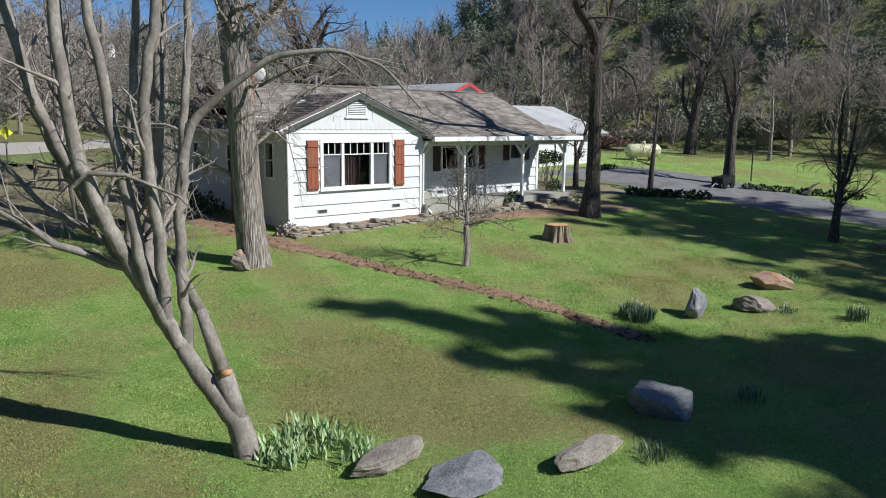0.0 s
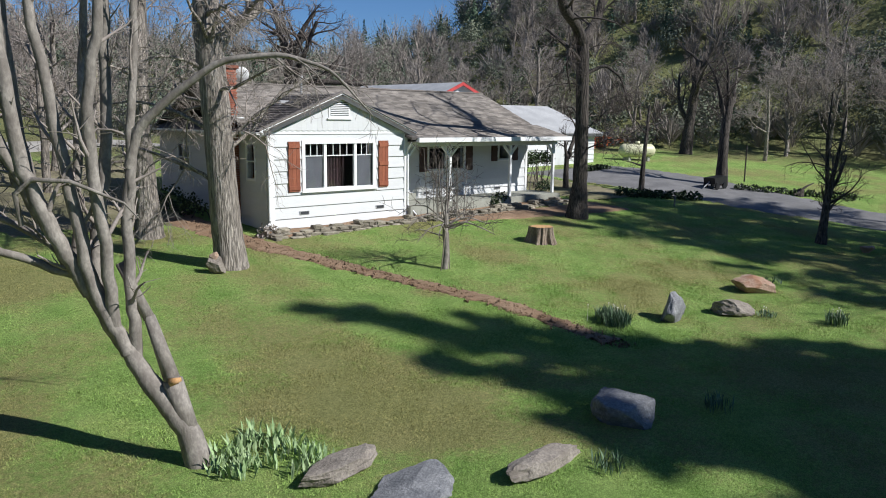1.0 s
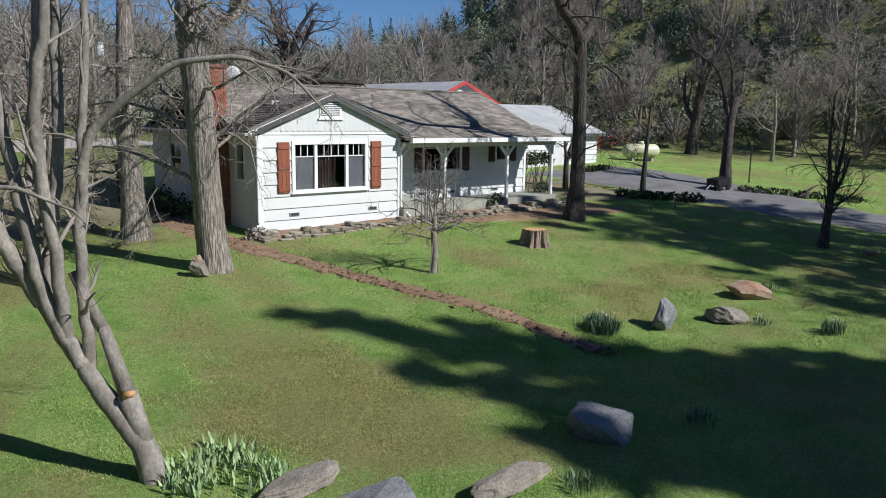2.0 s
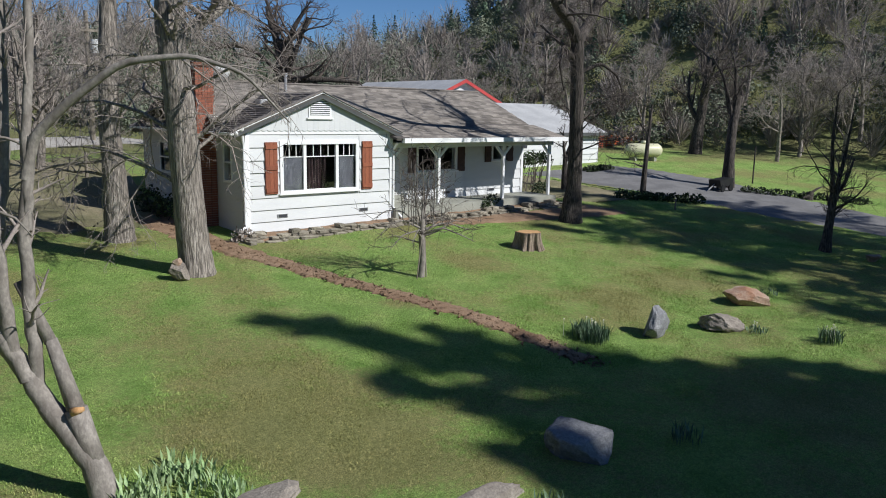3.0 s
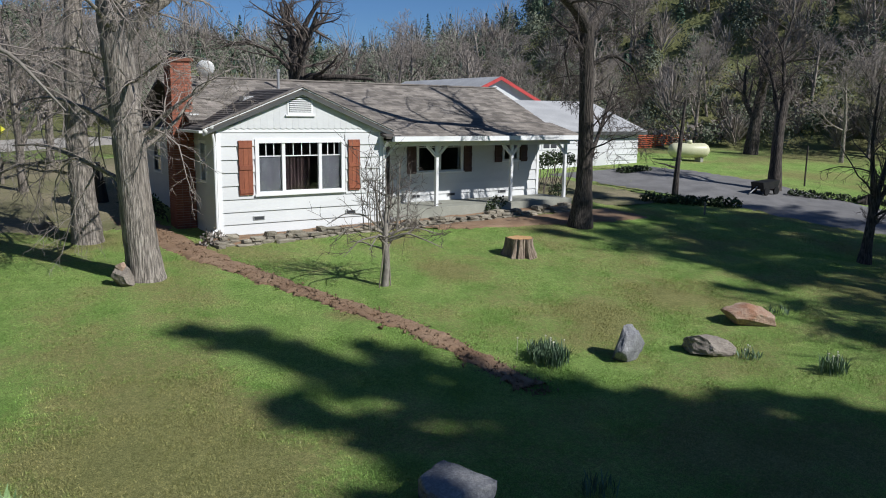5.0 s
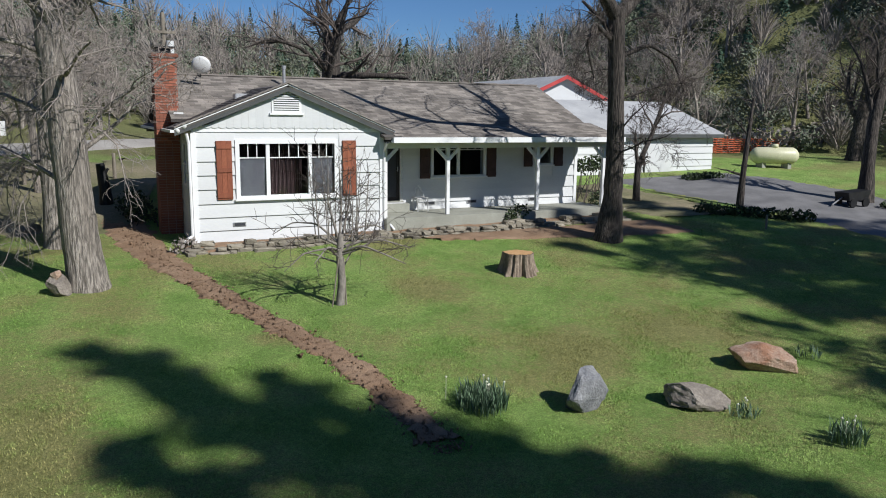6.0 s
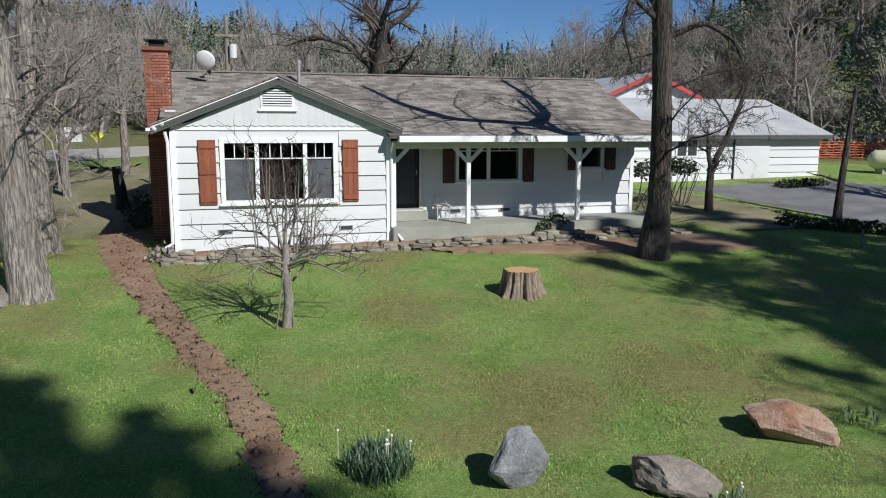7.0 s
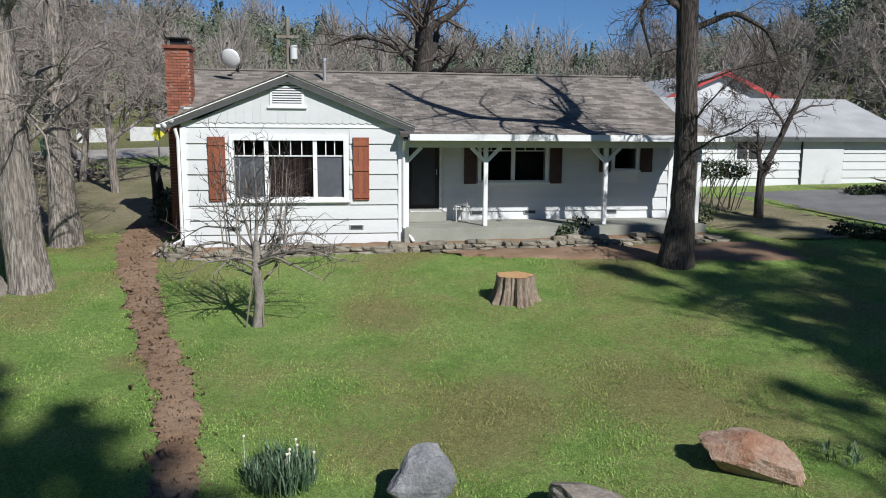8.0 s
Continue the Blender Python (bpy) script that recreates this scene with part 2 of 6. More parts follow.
def under(ob, parent, label=""):
    ob.parent = parent
    if parent.parent is None:
        ob.matrix_parent_inverse = parent.matrix_basis.inverted()
    if label:
        ob["label"] = label
    return ob


def part(name, bm, material, parent, label="", smooth=False):
    me = bpy.data.meshes.new(name)
    bm.to_mesh(me)
    bm.free()
    me.materials.append(material)
    if smooth:
        me.shade_smooth()
    ob = new(name, me)
    return under(ob, parent, label) if parent else ob


def bbox(bm, x0, x1, y0, y1, z0, z1, bevel=0.0, m=None):
    made = bmesh.ops.create_cube(bm, size=1.0)["verts"]
    t = Matrix.Translation(((x0 + x1) / 2, (y0 + y1) / 2, (z0 + z1) / 2)) @ Matrix.Diagonal((x1 - x0, y1 - y0, z1 - z0, 1))
    bmesh.ops.transform(bm, matrix=(m @ t) if m else t, verts=made)
    if bevel:
        edges = {e for v in made for e in v.link_edges}
        bmesh.ops.bevel(bm, geom=list(edges), offset=bevel, segments=2, affect="EDGES")
    return bm


def box(name, x0, x1, y0, y1, z0, z1, mat, parent, label="", bevel=0.0, m=None):
    return part(name, bbox(bmesh.new(), x0, x1, y0, y1, z0, z1, bevel, m), mat, parent, label)


def rod(bm, a, b, r0, r1=None, sides=10):
    a, b = Vector(a), Vector(b)
    q = (b - a).to_track_quat("Z", "Y").to_matrix().to_4x4()
    bmesh.ops.create_cone(bm, cap_ends=True, segments=sides, radius1=r0, radius2=r0 if r1 is None else r1,
                          depth=(b - a).length, matrix=Matrix.Translation((a + b) / 2) @ q)
    return bm


def poly_prism(bm, pts, y0, y1):
    """A prism over a polygon of (x, z) points between two y planes."""
    lo = [bm.verts.new((x, y0, z)) for x, z in pts]
    hi = [bm.verts.new((x, y1, z)) for x, z in pts]
    bm.faces.new(lo)
    bm.faces.new(hi[::-1])
    for k in range(len(pts)):
        j = (k + 1) % len(pts)
        bm.faces.new((lo[j], lo[k], hi[k], hi[j]))
    bmesh.ops.recalc_face_normals(bm, faces=bm.faces)
    return bm


def slab(bm, corners, thick):
    """A slab of the given thickness under a quad."""
    c = [Vector(p) for p in corners]
    nrm = (c[1] - c[0]).cross(c[2] - c[0]).normalized()
    if nrm.z < 0:
        nrm = -nrm
    top = [bm.verts.new(p) for p in c]
    low = [bm.verts.new(p - nrm * thick) for p in c]
    bm.faces.new(top)
    bm.faces.new(low[::-1])
    for k in range(4):
        j = (k + 1) % 4
        bm.faces.new((top[j], top[k], low[k], low[j]))
    bmesh.ops.recalc_face_normals(bm, faces=bm.faces)
    return bm


# ---- lie of the land ----
def smooth01(a, b, x):
    t = np.clip((x - a) / (b - a), 0, 1)
    return t * t * (3 - 2 * t)


CREST_AZ = [-180, -70, -45, -20, 0, 12, 22, 28, 33, 36.5, 41, 46, 54, 80, 110, 180]
CREST_H = [4, 4, 7.6, 8.8, 8.2, 7.5, 6.3, 6.7, 8.2, 11.0, 16.0, 20.5, 25, 26, 8, 4]


def land(x, y):
    """Height of the ground at x, y (arrays or numbers)."""
    x, y = np.asarray(x, float), np.asarray(y, float)
    yy, xx = np.clip(y, -16.5, 60), np.clip(x, -60, 80)
    z = -0.238 + 0.0204 * xx + 0.0886 * yy + 0.00058 * yy * yy + 0.0007 * xx * yy + (np.clip(y, -60, -16.5) + 16.5) * 0.06
    cap = 1.25 + 1.6 / (1 + np.exp(np.clip((x - 3) / 2.5, -50, 50)))
    z = -0.25 * np.logaddexp(-z / 0.25, -cap / 0.25)
    dip = 0.22 * np.exp(-(((x - 4) / 4.5) ** 2 + ((y + 11.4) / 2.2) ** 2)) - 0.2 * np.exp(-(((x + 3) / 4) ** 2 + ((y + 15) / 3) ** 2))
    r = np.hypot(x, y + 20)
    az = np.degrees(np.arctan2(x, y + 20))
    rise = smooth01(46, 80, r) * np.interp(az, CREST_AZ, CREST_H)
    rise = rise * (1 - 0.75 * smooth01(90, 400, r))
    return z - dip + rise


def landz(x, y):
    return float(land(x, y))


def axis_lines(lo, hi, step, far):
    inner = np.arange(lo, hi + 1e-6, step)
    out, s, v = [], step, hi
    while v < far:
        s *= 1.16
        v += s
        out.append(v)
    neg, s, v = [], step, lo
    while v > -far:
        s *= 1.16
        v -= s
        neg.append(v)
    return np.array(neg[::-1] + list(inner) + out)


gx, gy = axis_lines(-16, 28, 0.3, 1500), axis_lines(-24, 12, 0.3, 1500)
X, Y = np.meshgrid(gx, gy)
Z = land(X, Y)
near = np.exp(-(((X - 4) / 25) ** 2 + ((Y + 8) / 20) ** 2))
Z = Z + near * 0.02 * (np.sin(X * 2.3 + Y * 1.1) * np.sin(Y * 1.9 - X * 0.7) + 0.6 * np.sin(X * 5.1) * np.sin(Y * 4.7))
V = np.stack([X, Y, Z], -1).reshape(-1, 3)
nx = len(gx)
idx = (np.arange(len(gy) - 1)[:, None] * nx + np.arange(nx - 1)[None, :]).ravel()
ground = new("ground", big_mesh("ground", V, np.stack([idx, idx + 1, idx + nx + 1, idx + nx], -1), M_LAWN))
ground.data.shade_smooth()
tagged(ground, "patchy green and brown lawn rising gently to a wooded hill", "ground", kind="structure")


def strip(name, left, right, mat, lift, label, category, n=60, rough=0.09):
    """A ribbon on the land between two edge lines of (x, y)."""
    L, R = np.array(left, float), np.array(right, float)
    t = np.linspace(0, 1, n)
    at = np.linspace(0, 1, len(L))
    lx, ly, rx, ry = (np.interp(t, at, a) for a in (L[:, 0], L[:, 1], R[:, 0], R[:, 1]))
    rng = np.random.default_rng(5)
    cols = 9
    vs = []
    for k in range(cols):
        u = k / (cols - 1)
        w = rough if k in (0, cols - 1) else rough * 0.2
        x, y = lx + (rx - lx) * u + rng.normal(0, 1, n) * w, ly + (ry - ly) * u + rng.normal(0, 1, n) * w
        edge = -0.05 if k in (0, cols - 1) else lift
        vs.append(np.stack([x, y, land(x, y) + edge + rng.normal(0, 0.12, n) * min(rough, 0.1)], -1))
    vs = np.stack(vs, 1).reshape(-1, 3)
    q = (np.arange(n - 1)[:, None] * cols + np.arange(cols - 1)[None, :]).ravel()
    ob = new(name, big_mesh(name, vs, np.stack([q, q + 1, q + cols + 1, q + cols], -1), mat))
    ob.data.shade_smooth()
    return tagged(ob, label, category, kind="structure")


strip("road", [(20.8, -14.5), (20.6, -9.9), (19.4, -4.6), (18.6, 0.2), (17.4, 3.0), (16.6, 5.4)],
      [(30.0, -12), (25.8, -8.1), (26.5, -3.4), (27.2, 0.4), (26.6, 3.4), (25.0, 5.6)], M_ASPHALT, 0.03,
      "worn grey asphalt driveway crossing the lawn to the garage", "driveway")
TRACK_Y = [4.0, 0.7, -1.9, -4.8, -7.3, -8.3, -9.6, -11.4]
TRACK_L = [-2.3, -1.9, -1.15, -0.25, 0.5, 0.88, 1.12, 1.35]
TRACK_R = [-0.9, -0.65, -0.27, 0.42, 1.18, 1.52, 1.75, 1.95]
ty = np.linspace(4.0, -11.4, 60)
wander = 0.06 * np.sin(ty * 5.1) + 0.05 * np.sin(ty * 9.7 + 1.0)
strip("dirt_track", [(np.interp(-v, [-q for q in TRACK_Y], TRACK_L) + w, v) for v, w in zip(ty, wander)], [(np.interp(-v, [-q for q in TRACK_Y], TRACK_R) + w, v) for v, w in zip(ty, wander[::-1])], M_DIRT, 0.035,
      "reddish-brown trench line of turned bare soil across the lawn", "path", 330, 0.075)
strip("country_road", [(-60, 14.5), (-30, 15.5), (-12, 17), (0, 18.5), (9, 20)], [(-60, 21), (-30, 21.5), (-12, 21.5), (0, 22), (9, 23)],
      M_ROADFAR, 0.05, "pale gravel road passing behind the yard", "road")
strip("bare_soil", [(5.8, -0.75), (9.0, -0.8), (14.2, -0.8)], [(6.6, -1.3), (9.2, -2.1), (14.6, -3.0)], M_DIRT, 0.045,
      "bare shaded soil in front of the porch edging", "soil", 40)
strip("leaf_litter", [(-24, 3.5), (-10, 3.0), (-4.2, 2.2), (-1.6, 1.6)], [(-24, 14.5), (-10, 16), (-3, 16.5), (1.5, 16.5)], M_LITTER, 0.045,
      "dry brown leaf litter under the roadside trees", "soil", 60, 0.5)


strip("yard_soil", [(13.45, 4.6), (13.45, 1.4), (14.7, -0.9)], [(17.2, 4.8), (18.3, 1.4), (18.5, -1.2)], M_LITTER, 0.04,
      "bare brown litter-strewn ground between porch and drive", "soil", 60, 0.2)


# ---- trees ----
def tube_mesh(name, paths, mat, smooth=True):
    """Paths of (points, radii, sides) skinned into one mesh."""
    vs, fs, base = [], [], 0
    for pts, rad, sides in paths:
        p = np.asarray(pts)
        tan = np.gradient(p, axis=0)
        tan /= np.linalg.norm(tan, axis=1, keepdims=True) + 1e-9
        ref = np.array([0.0, 1.0, 0.0]) if abs(tan[0][1]) < 0.9 else np.array([1.0, 0, 0])
        u = np.cross(tan, ref)
        u /= np.linalg.norm(u, axis=1, keepdims=True) + 1e-9
        w = np.cross(tan, u)
        a = np.arange(sides) * (2 * math.pi / sides)
        r = np.asarray(rad)[:, None, None]
        ring = p[:, None] + r * (np.cos(a)[None, :, None] * u[:, None] + np.sin(a)[None, :, None] * w[:, None])
        n = len(p)
        vs.append(ring.reshape(-1, 3))
        i = (np.arange(n - 1)[:, None] * sides + np.arange(sides)[None, :])
        j = (np.arange(n - 1)[:, None] * sides + (np.arange(sides)[None, :] + 1) % sides)
        fs.append(np.stack([i, j, j + sides, i + sides], -1).reshape(-1, 4) + base)
        base += n * sides
    me = big_mesh(name, np.concatenate(vs), np.concatenate(fs), mat)
    if smooth:
        me.shade_smooth()
    return me


def unit(v):
    return v / (np.linalg.norm(v) + 1e-9)


def grow(out, rng, p, d, r, length, lvl, P):
    """A limb and, from it, its own limbs, down to the twigs."""
    n = P["seg"][lvl]
    pts, rad = [p], [r]
    for k in range(n):
        d = unit(d + rng.normal(0, P["wob"][lvl], 3) + np.array([0, 0, P["up"][lvl]]))
        p = p + d * (length / n)
        pts.append(p)
        rad.append(r * (1 - (k + 1) / n * (1 - P["tip"][lvl])))
    out[lvl].append((pts, rad, P["sides"][lvl]))
    branch_off(out, rng, pts, rad, length, lvl, P)


def branch_off(out, rng, pts, rad, length, lvl, P):
    if lvl + 1 >= len(P["seg"]):
        return
    kids = P["kids"][lvl]
    n = len(pts) - 1
    for k in range(kids):
        t = P["from"][lvl] + (1 - P["from"][lvl]) * (k + rng.uniform(0.1, 0.9)) / kids
        i = min(int(t * n), n - 1)
        f = t * n - i
        q = np.asarray(pts[i]) * (1 - f) + np.asarray(pts[i + 1]) * f
        rr = rad[i] * (1 - f) + rad[i + 1] * f
        axis = unit(np.asarray(pts[i + 1]) - np.asarray(pts[i]))
        side = unit(np.cross(axis, rng.normal(0, 1, 3)))
        ang = radians(P["ang"][lvl] + rng.normal(0, 10))
        dd = unit(axis * math.cos(ang) + side * math.sin(ang))
        ll = length * P["ratio"][lvl] * rng.uniform(0.65, 1.2) * (1.15 - 0.5 * t)
        grow(out, rng, q, dd, max(min(rr * P["thin"][lvl], rr * 0.85), P["least"]), ll, lvl + 1, P)


OAK = dict(seg=(7, 6, 5, 4, 3), wob=(0.06, 0.16, 0.2, 0.25, 0.3), up=(0.05, 0.05, 0.03, 0.0, -0.02), tip=(0.45, 0.3, 0.3, 0.35, 0.4),
           sides=(12, 7, 5, 4, 3), kids=(6, 5, 6, 5), ang=(48, 45, 45, 45), ratio=(0.62, 0.6, 0.5, 0.5), thin=(0.55, 0.55, 0.5, 0.5), least=0.006)
OAK["from"] = (0.4, 0.25, 0.2, 0.15)


def with_(base, **kw):
    d = dict(base)
    d.update({"from": kw.pop("start")} if "start" in kw else {})
    d.update(kw)
    return d


def rooted(out, pts, rad, flare):
    """A hand-set trunk line, with its foot set into the ground and flared."""
    p = [np.array(q, float) for q in pts]
    foot = p[0].copy()
    p.insert(0, foot - np.array([0, 0, 0.25]))
    r = [rad[0] * flare] + [rad[0] * (1 + (flare - 1) * 0.55)] + list(rad[1:])
    fine_p, fine_r = [], []
    t = np.arange(len(p))
    tt = np.linspace(0, len(p) - 1, 5 * len(p))
    P3 = np.array(p)
    for k in range(3):
        fine_p.append(np.interp(tt, t, P3[:, k]))
    fp = np.stack(fine_p, -1)
    fp[1:-1] = (fp[:-2] + 2 * fp[1:-1] + fp[2:]) / 4
    rr = np.interp(tt, t, r)
    rng = np.random.default_rng(int(abs(foot[0] * 97 + foot[1] * 13)) + 1)
    out[0].append((fp, rr * (1 + rng.normal(0, 0.025, len(rr))), 18))
    return list(fp), list(rr)


def tree_thing(name, at, out, bark, twig, label, split=2, group=""):
    t = thing(name, at, label, "tree", group)
    big = [q for lv in out[:split] for q in lv]
    fine = [q for lv in out[split:] for q in lv]
    under(new("trunk", tube_mesh("trunk", big, bark)), t)
    if fine:
        under(new("crown", tube_mesh("crown", fine, twig, False)), t, "bare leafless twigs")
    return t


def hero(name, at, pts, rad, flare, P, bark, twig, label, seed, extra=()):
    """A tree with a hand-set trunk; extra: hand-set limbs as (points, radii)."""
    rng = np.random.default_rng(seed)
    out = [[] for _ in P["seg"]]
    fp, fr = rooted(out, [np.array(at) + np.array(q) for q in pts], rad, flare)
    branch_off(out, rng, fp, fr, float(np.linalg.norm(fp[-1] - fp[0])), 0, P)
    for epts, erad in extra:
        ep = [np.array(at) + np.array(q, float) for q in epts]
        tt = np.linspace(0, len(ep) - 1, 4 * len(ep))
        E3 = np.array(ep)
        sm = np.stack([np.interp(tt, np.arange(len(ep)), E3[:, k]) for k in range(3)], -1)
        sm[1:-1] = (sm[:-2] + 2 * sm[1:-1] + sm[2:]) / 4
        er = np.interp(tt, np.arange(len(ep)), erad)
        out[1].append((sm, er, 9))
        branch_off(out, rng, list(sm), list(er), float(np.sum(np.linalg.norm(np.diff(sm, axis=0), axis=1))), 1, P)
    return tree_thing(name, at, out, bark, twig, label)


def at_ground(x, y):
    return (x, y, landz(x, y))


# great trunk beside the corner of the house
HANG = with_(OAK, kids=(17, 7, 7, 6), start=(0.35, 0.15, 0.15, 0.1), ang=(62, 55, 50, 45), ratio=(0.3, 0.6, 0.55, 0.5), thin=(0.17, 0.5, 0.5, 0.5), up=(0.0, -0.04, -0.09, -0.12, -0.1), least=0.0055)
hero("oak_tree", at_ground(-2.62, -2.6), [(0, 0, 0), (-0.12, 0, 1.2), (-0.2, 0, 2.8), (-0.3, 0, 4.4), (-0.4, 0.1, 6.0), (-0.3, 0.2, 8.5), (-0.1, 0.3, 11)],
     [0.4, 0.37, 0.35, 0.345, 0.34, 0.22, 0.1], 1.14, HANG, M_BARK, M_TWIG, "tall bare oak with thick grey furrowed bark and hanging twigs", 11,
     [([(-0.4, 0, 5.2), (0.1, -0.1, 5.9), (0.8, -0.2, 6.4), (1.3, 0, 7.6)], [0.2, 0.17, 0.13, 0.06])])
hero("oak_tree", at_ground(-3.15, 1.45), [(0, 0, 0), (-0.05, 0, 1.5), (-0.1, 0.1, 3.2), (0.0, 0.1, 5.2), (0.15, 0.2, 8.0), (0.1, 0.3, 10)],
     [0.36, 0.31, 0.27, 0.25, 0.17, 0.08], 1.3, HANG, M_BARK, M_TWIG, "bare oak with lichen-grey lower trunk beside the house wall", 12)
hero("oak_tree", at_ground(11.25, -2.75), [(0, 0, 0), (0.1, 0, 1.2), (0.1, 0, 2.8), (0.02, 0, 4.6), (-0.08, 0, 6.5)],
     [0.36, 0.275, 0.245, 0.235, 0.23], 1.4, with_(OAK, kids=(7, 9, 8, 6), start=(0.5, 0.25, 0.15, 0.1), thin=(0.13, 0.28, 0.45, 0.5), ratio=(0.34, 0.5, 0.55, 0.5), up=(0.0, -0.04, -0.09, -0.12, -0.08)), M_BARKDARK, M_TWIGDARK,
     "dark-barked bare oak standing on the lawn before the porch", 13,
     [([(-0.08, 0, 6.3), (-0.7, -0.2, 6.85), (-1.7, -0.4, 7.3), (-2.4, -0.5, 8.8), (-2.6, -0.5, 10.5)], [0.22, 0.19, 0.17, 0.12, 0.06]),
      ([(-0.08, 0, 6.3), (0.6, 0.2, 6.8), (1.2, 0.3, 7.4), (1.7, 0.4, 9.0), (1.9, 0.4, 10.6)], [0.22, 0.19, 0.16, 0.11, 0.06]),
      ([(-0.1, 0, 5.6), (-0.9, -0.1, 6.1), (-1.2, -0.2, 5.5), (-0.9, -0.2, 4.6)], [0.07, 0.06, 0.04, 0.02]),
      ([(0.0, 0, 5.2), (0.9, -0.3, 5.6), (1.6, -0.5, 5.2), (2.0, -0.6, 4.3)], [0.08, 0.06, 0.04, 0.015]),
      ([(0.0, 0.1, 5.4), (0.3, 0.9, 6.2), (0.2, 2.0, 7.0)], [0.1, 0.08, 0.04])])
FRUIT = with_(OAK, thin=(0.4, 0.4, 0.45, 0.5), kids=(6, 7, 6, 4), start=(0.45, 0.2, 0.15, 0.1), up=(0.02, 0.12, 0.05, 0.0, 0.0), ang=(50, 40, 40, 40), ratio=(0.7, 0.55, 0.5, 0.5))
hero("fruit_tree", at_ground(16.0, -9.75), [(0, 0, 0), (0.08, 0, 0.7), (0.2, 0, 1.5), (0.25, 0, 2.2)], [0.17, 0.14, 0.13, 0.1], 1.35, FRUIT, M_BARKDARK, M_TWIGDARK,
     "dark bare fruit tree with many upright branches", 14,
     [([(0.2, 0, 1.4), (0.7, 0.1, 1.9), (1.5, 0.2, 2.2), (2.3, 0.3, 3.0)], [0.1, 0.08, 0.06, 0.03]),
      ([(0.2, 0, 1.5), (0.0, 0, 2.4), (-0.3, 0, 3.6), (-0.2, 0, 5.2)], [0.1, 0.07, 0.05, 0.02]),
      ([(0.25, 0, 1.8), (0.5, -0.1, 3.0), (0.6, -0.2, 4.6)], [0.09, 0.06, 0.02])])
hero("shade_tree", at_ground(24.9, -1.1), [(0, 0, 0), (-0.05, 0, 1.5), (0, 0, 3.0), (0.3, 0, 4.4)], [0.28, 0.24, 0.22, 0.2], 1.3,
     with_(OAK, kids=(6, 8, 7, 5), thin=(0.5, 0.38, 0.45, 0.5), up=(0.05, 0.1, 0.06, 0.02, 0.0), start=(0.6, 0.2, 0.15, 0.1), ratio=(0.85, 0.55, 0.55, 0.5)), M_BARKDARK, M_TWIGDARK, "spreading bare shade tree beside the driveway", 15)
hero("slender_tree", at_ground(19.2, -0.2), [(0, 0, 0), (0.06, 0, 1.2), (0.18, 0, 2.6), (0.3, 0, 3.9)], [0.12, 0.1, 0.08, 0.05], 1.3,
     with_(OAK, kids=(4, 3, 4, 3), ratio=(0.35, 0.5, 0.5, 0.5)), M_BARKDARK, M_TWIGDARK, "slender bare snag at the edge of the drive", 16)
hero("forked_tree", at_ground(15.9, 1.6), [(0, 0, 0), (-0.02, 0, 0.7), (0.0, 0, 1.4)], [0.13, 0.12, 0.11], 1.3,
     with_(OAK, kids=(2, 6, 6, 5), start=(0.7, 0.3, 0.15, 0.1)), M_BARKDARK, M_TWIGDARK, "dark forked tree leaning before the garage", 17,
     [([(0, 0, 1.35), (0.45, 0, 2.2), (1.0, 0.1, 3.3), (1.5, 0.2, 4.4)], [0.1, 0.085, 0.07, 0.03]), ([(0, 0, 1.35), (-0.15, 0, 1.9), (-0.2, 0, 2.6)], [0.08, 0.06, 0.02])])
hero("oak_tree", at_ground(7.1, 10.6), [(0, 0, 0), (0, 0, 2.0), (0.05, 0, 4.2), (0.1, 0, 5.6)], [0.45, 0.4, 0.36, 0.33], 1.2,
     with_(OAK, kids=(7, 7, 6, 5), start=(0.62, 0.2, 0.2, 0.1), ratio=(0.85, 0.6, 0.5, 0.5)), M_BARKDARK, M_TWIGDARK, "large bare oak rising behind the house roof", 18,
     [([(0, 0, 4.0), (-1.2, 0, 5.0), (-2.4, 0, 5.3), (-3.4, 0.2, 4.9)], [0.1, 0.08, 0.06, 0.03])])
hero("shade_tree", at_ground(35.8, 7.5), [(0, 0, 0), (0.2, 0, 1.8), (0.7, 0, 4.2), (1.0, 0, 6.2)], [0.38, 0.33, 0.29, 0.22], 1.3,
     with_(OAK, kids=(7, 6, 6, 5), start=(0.5, 0.2, 0.2, 0.1)), M_BARKDARK, M_TWIGDARK, "stout bare tree leaning at the far edge of the field", 19)

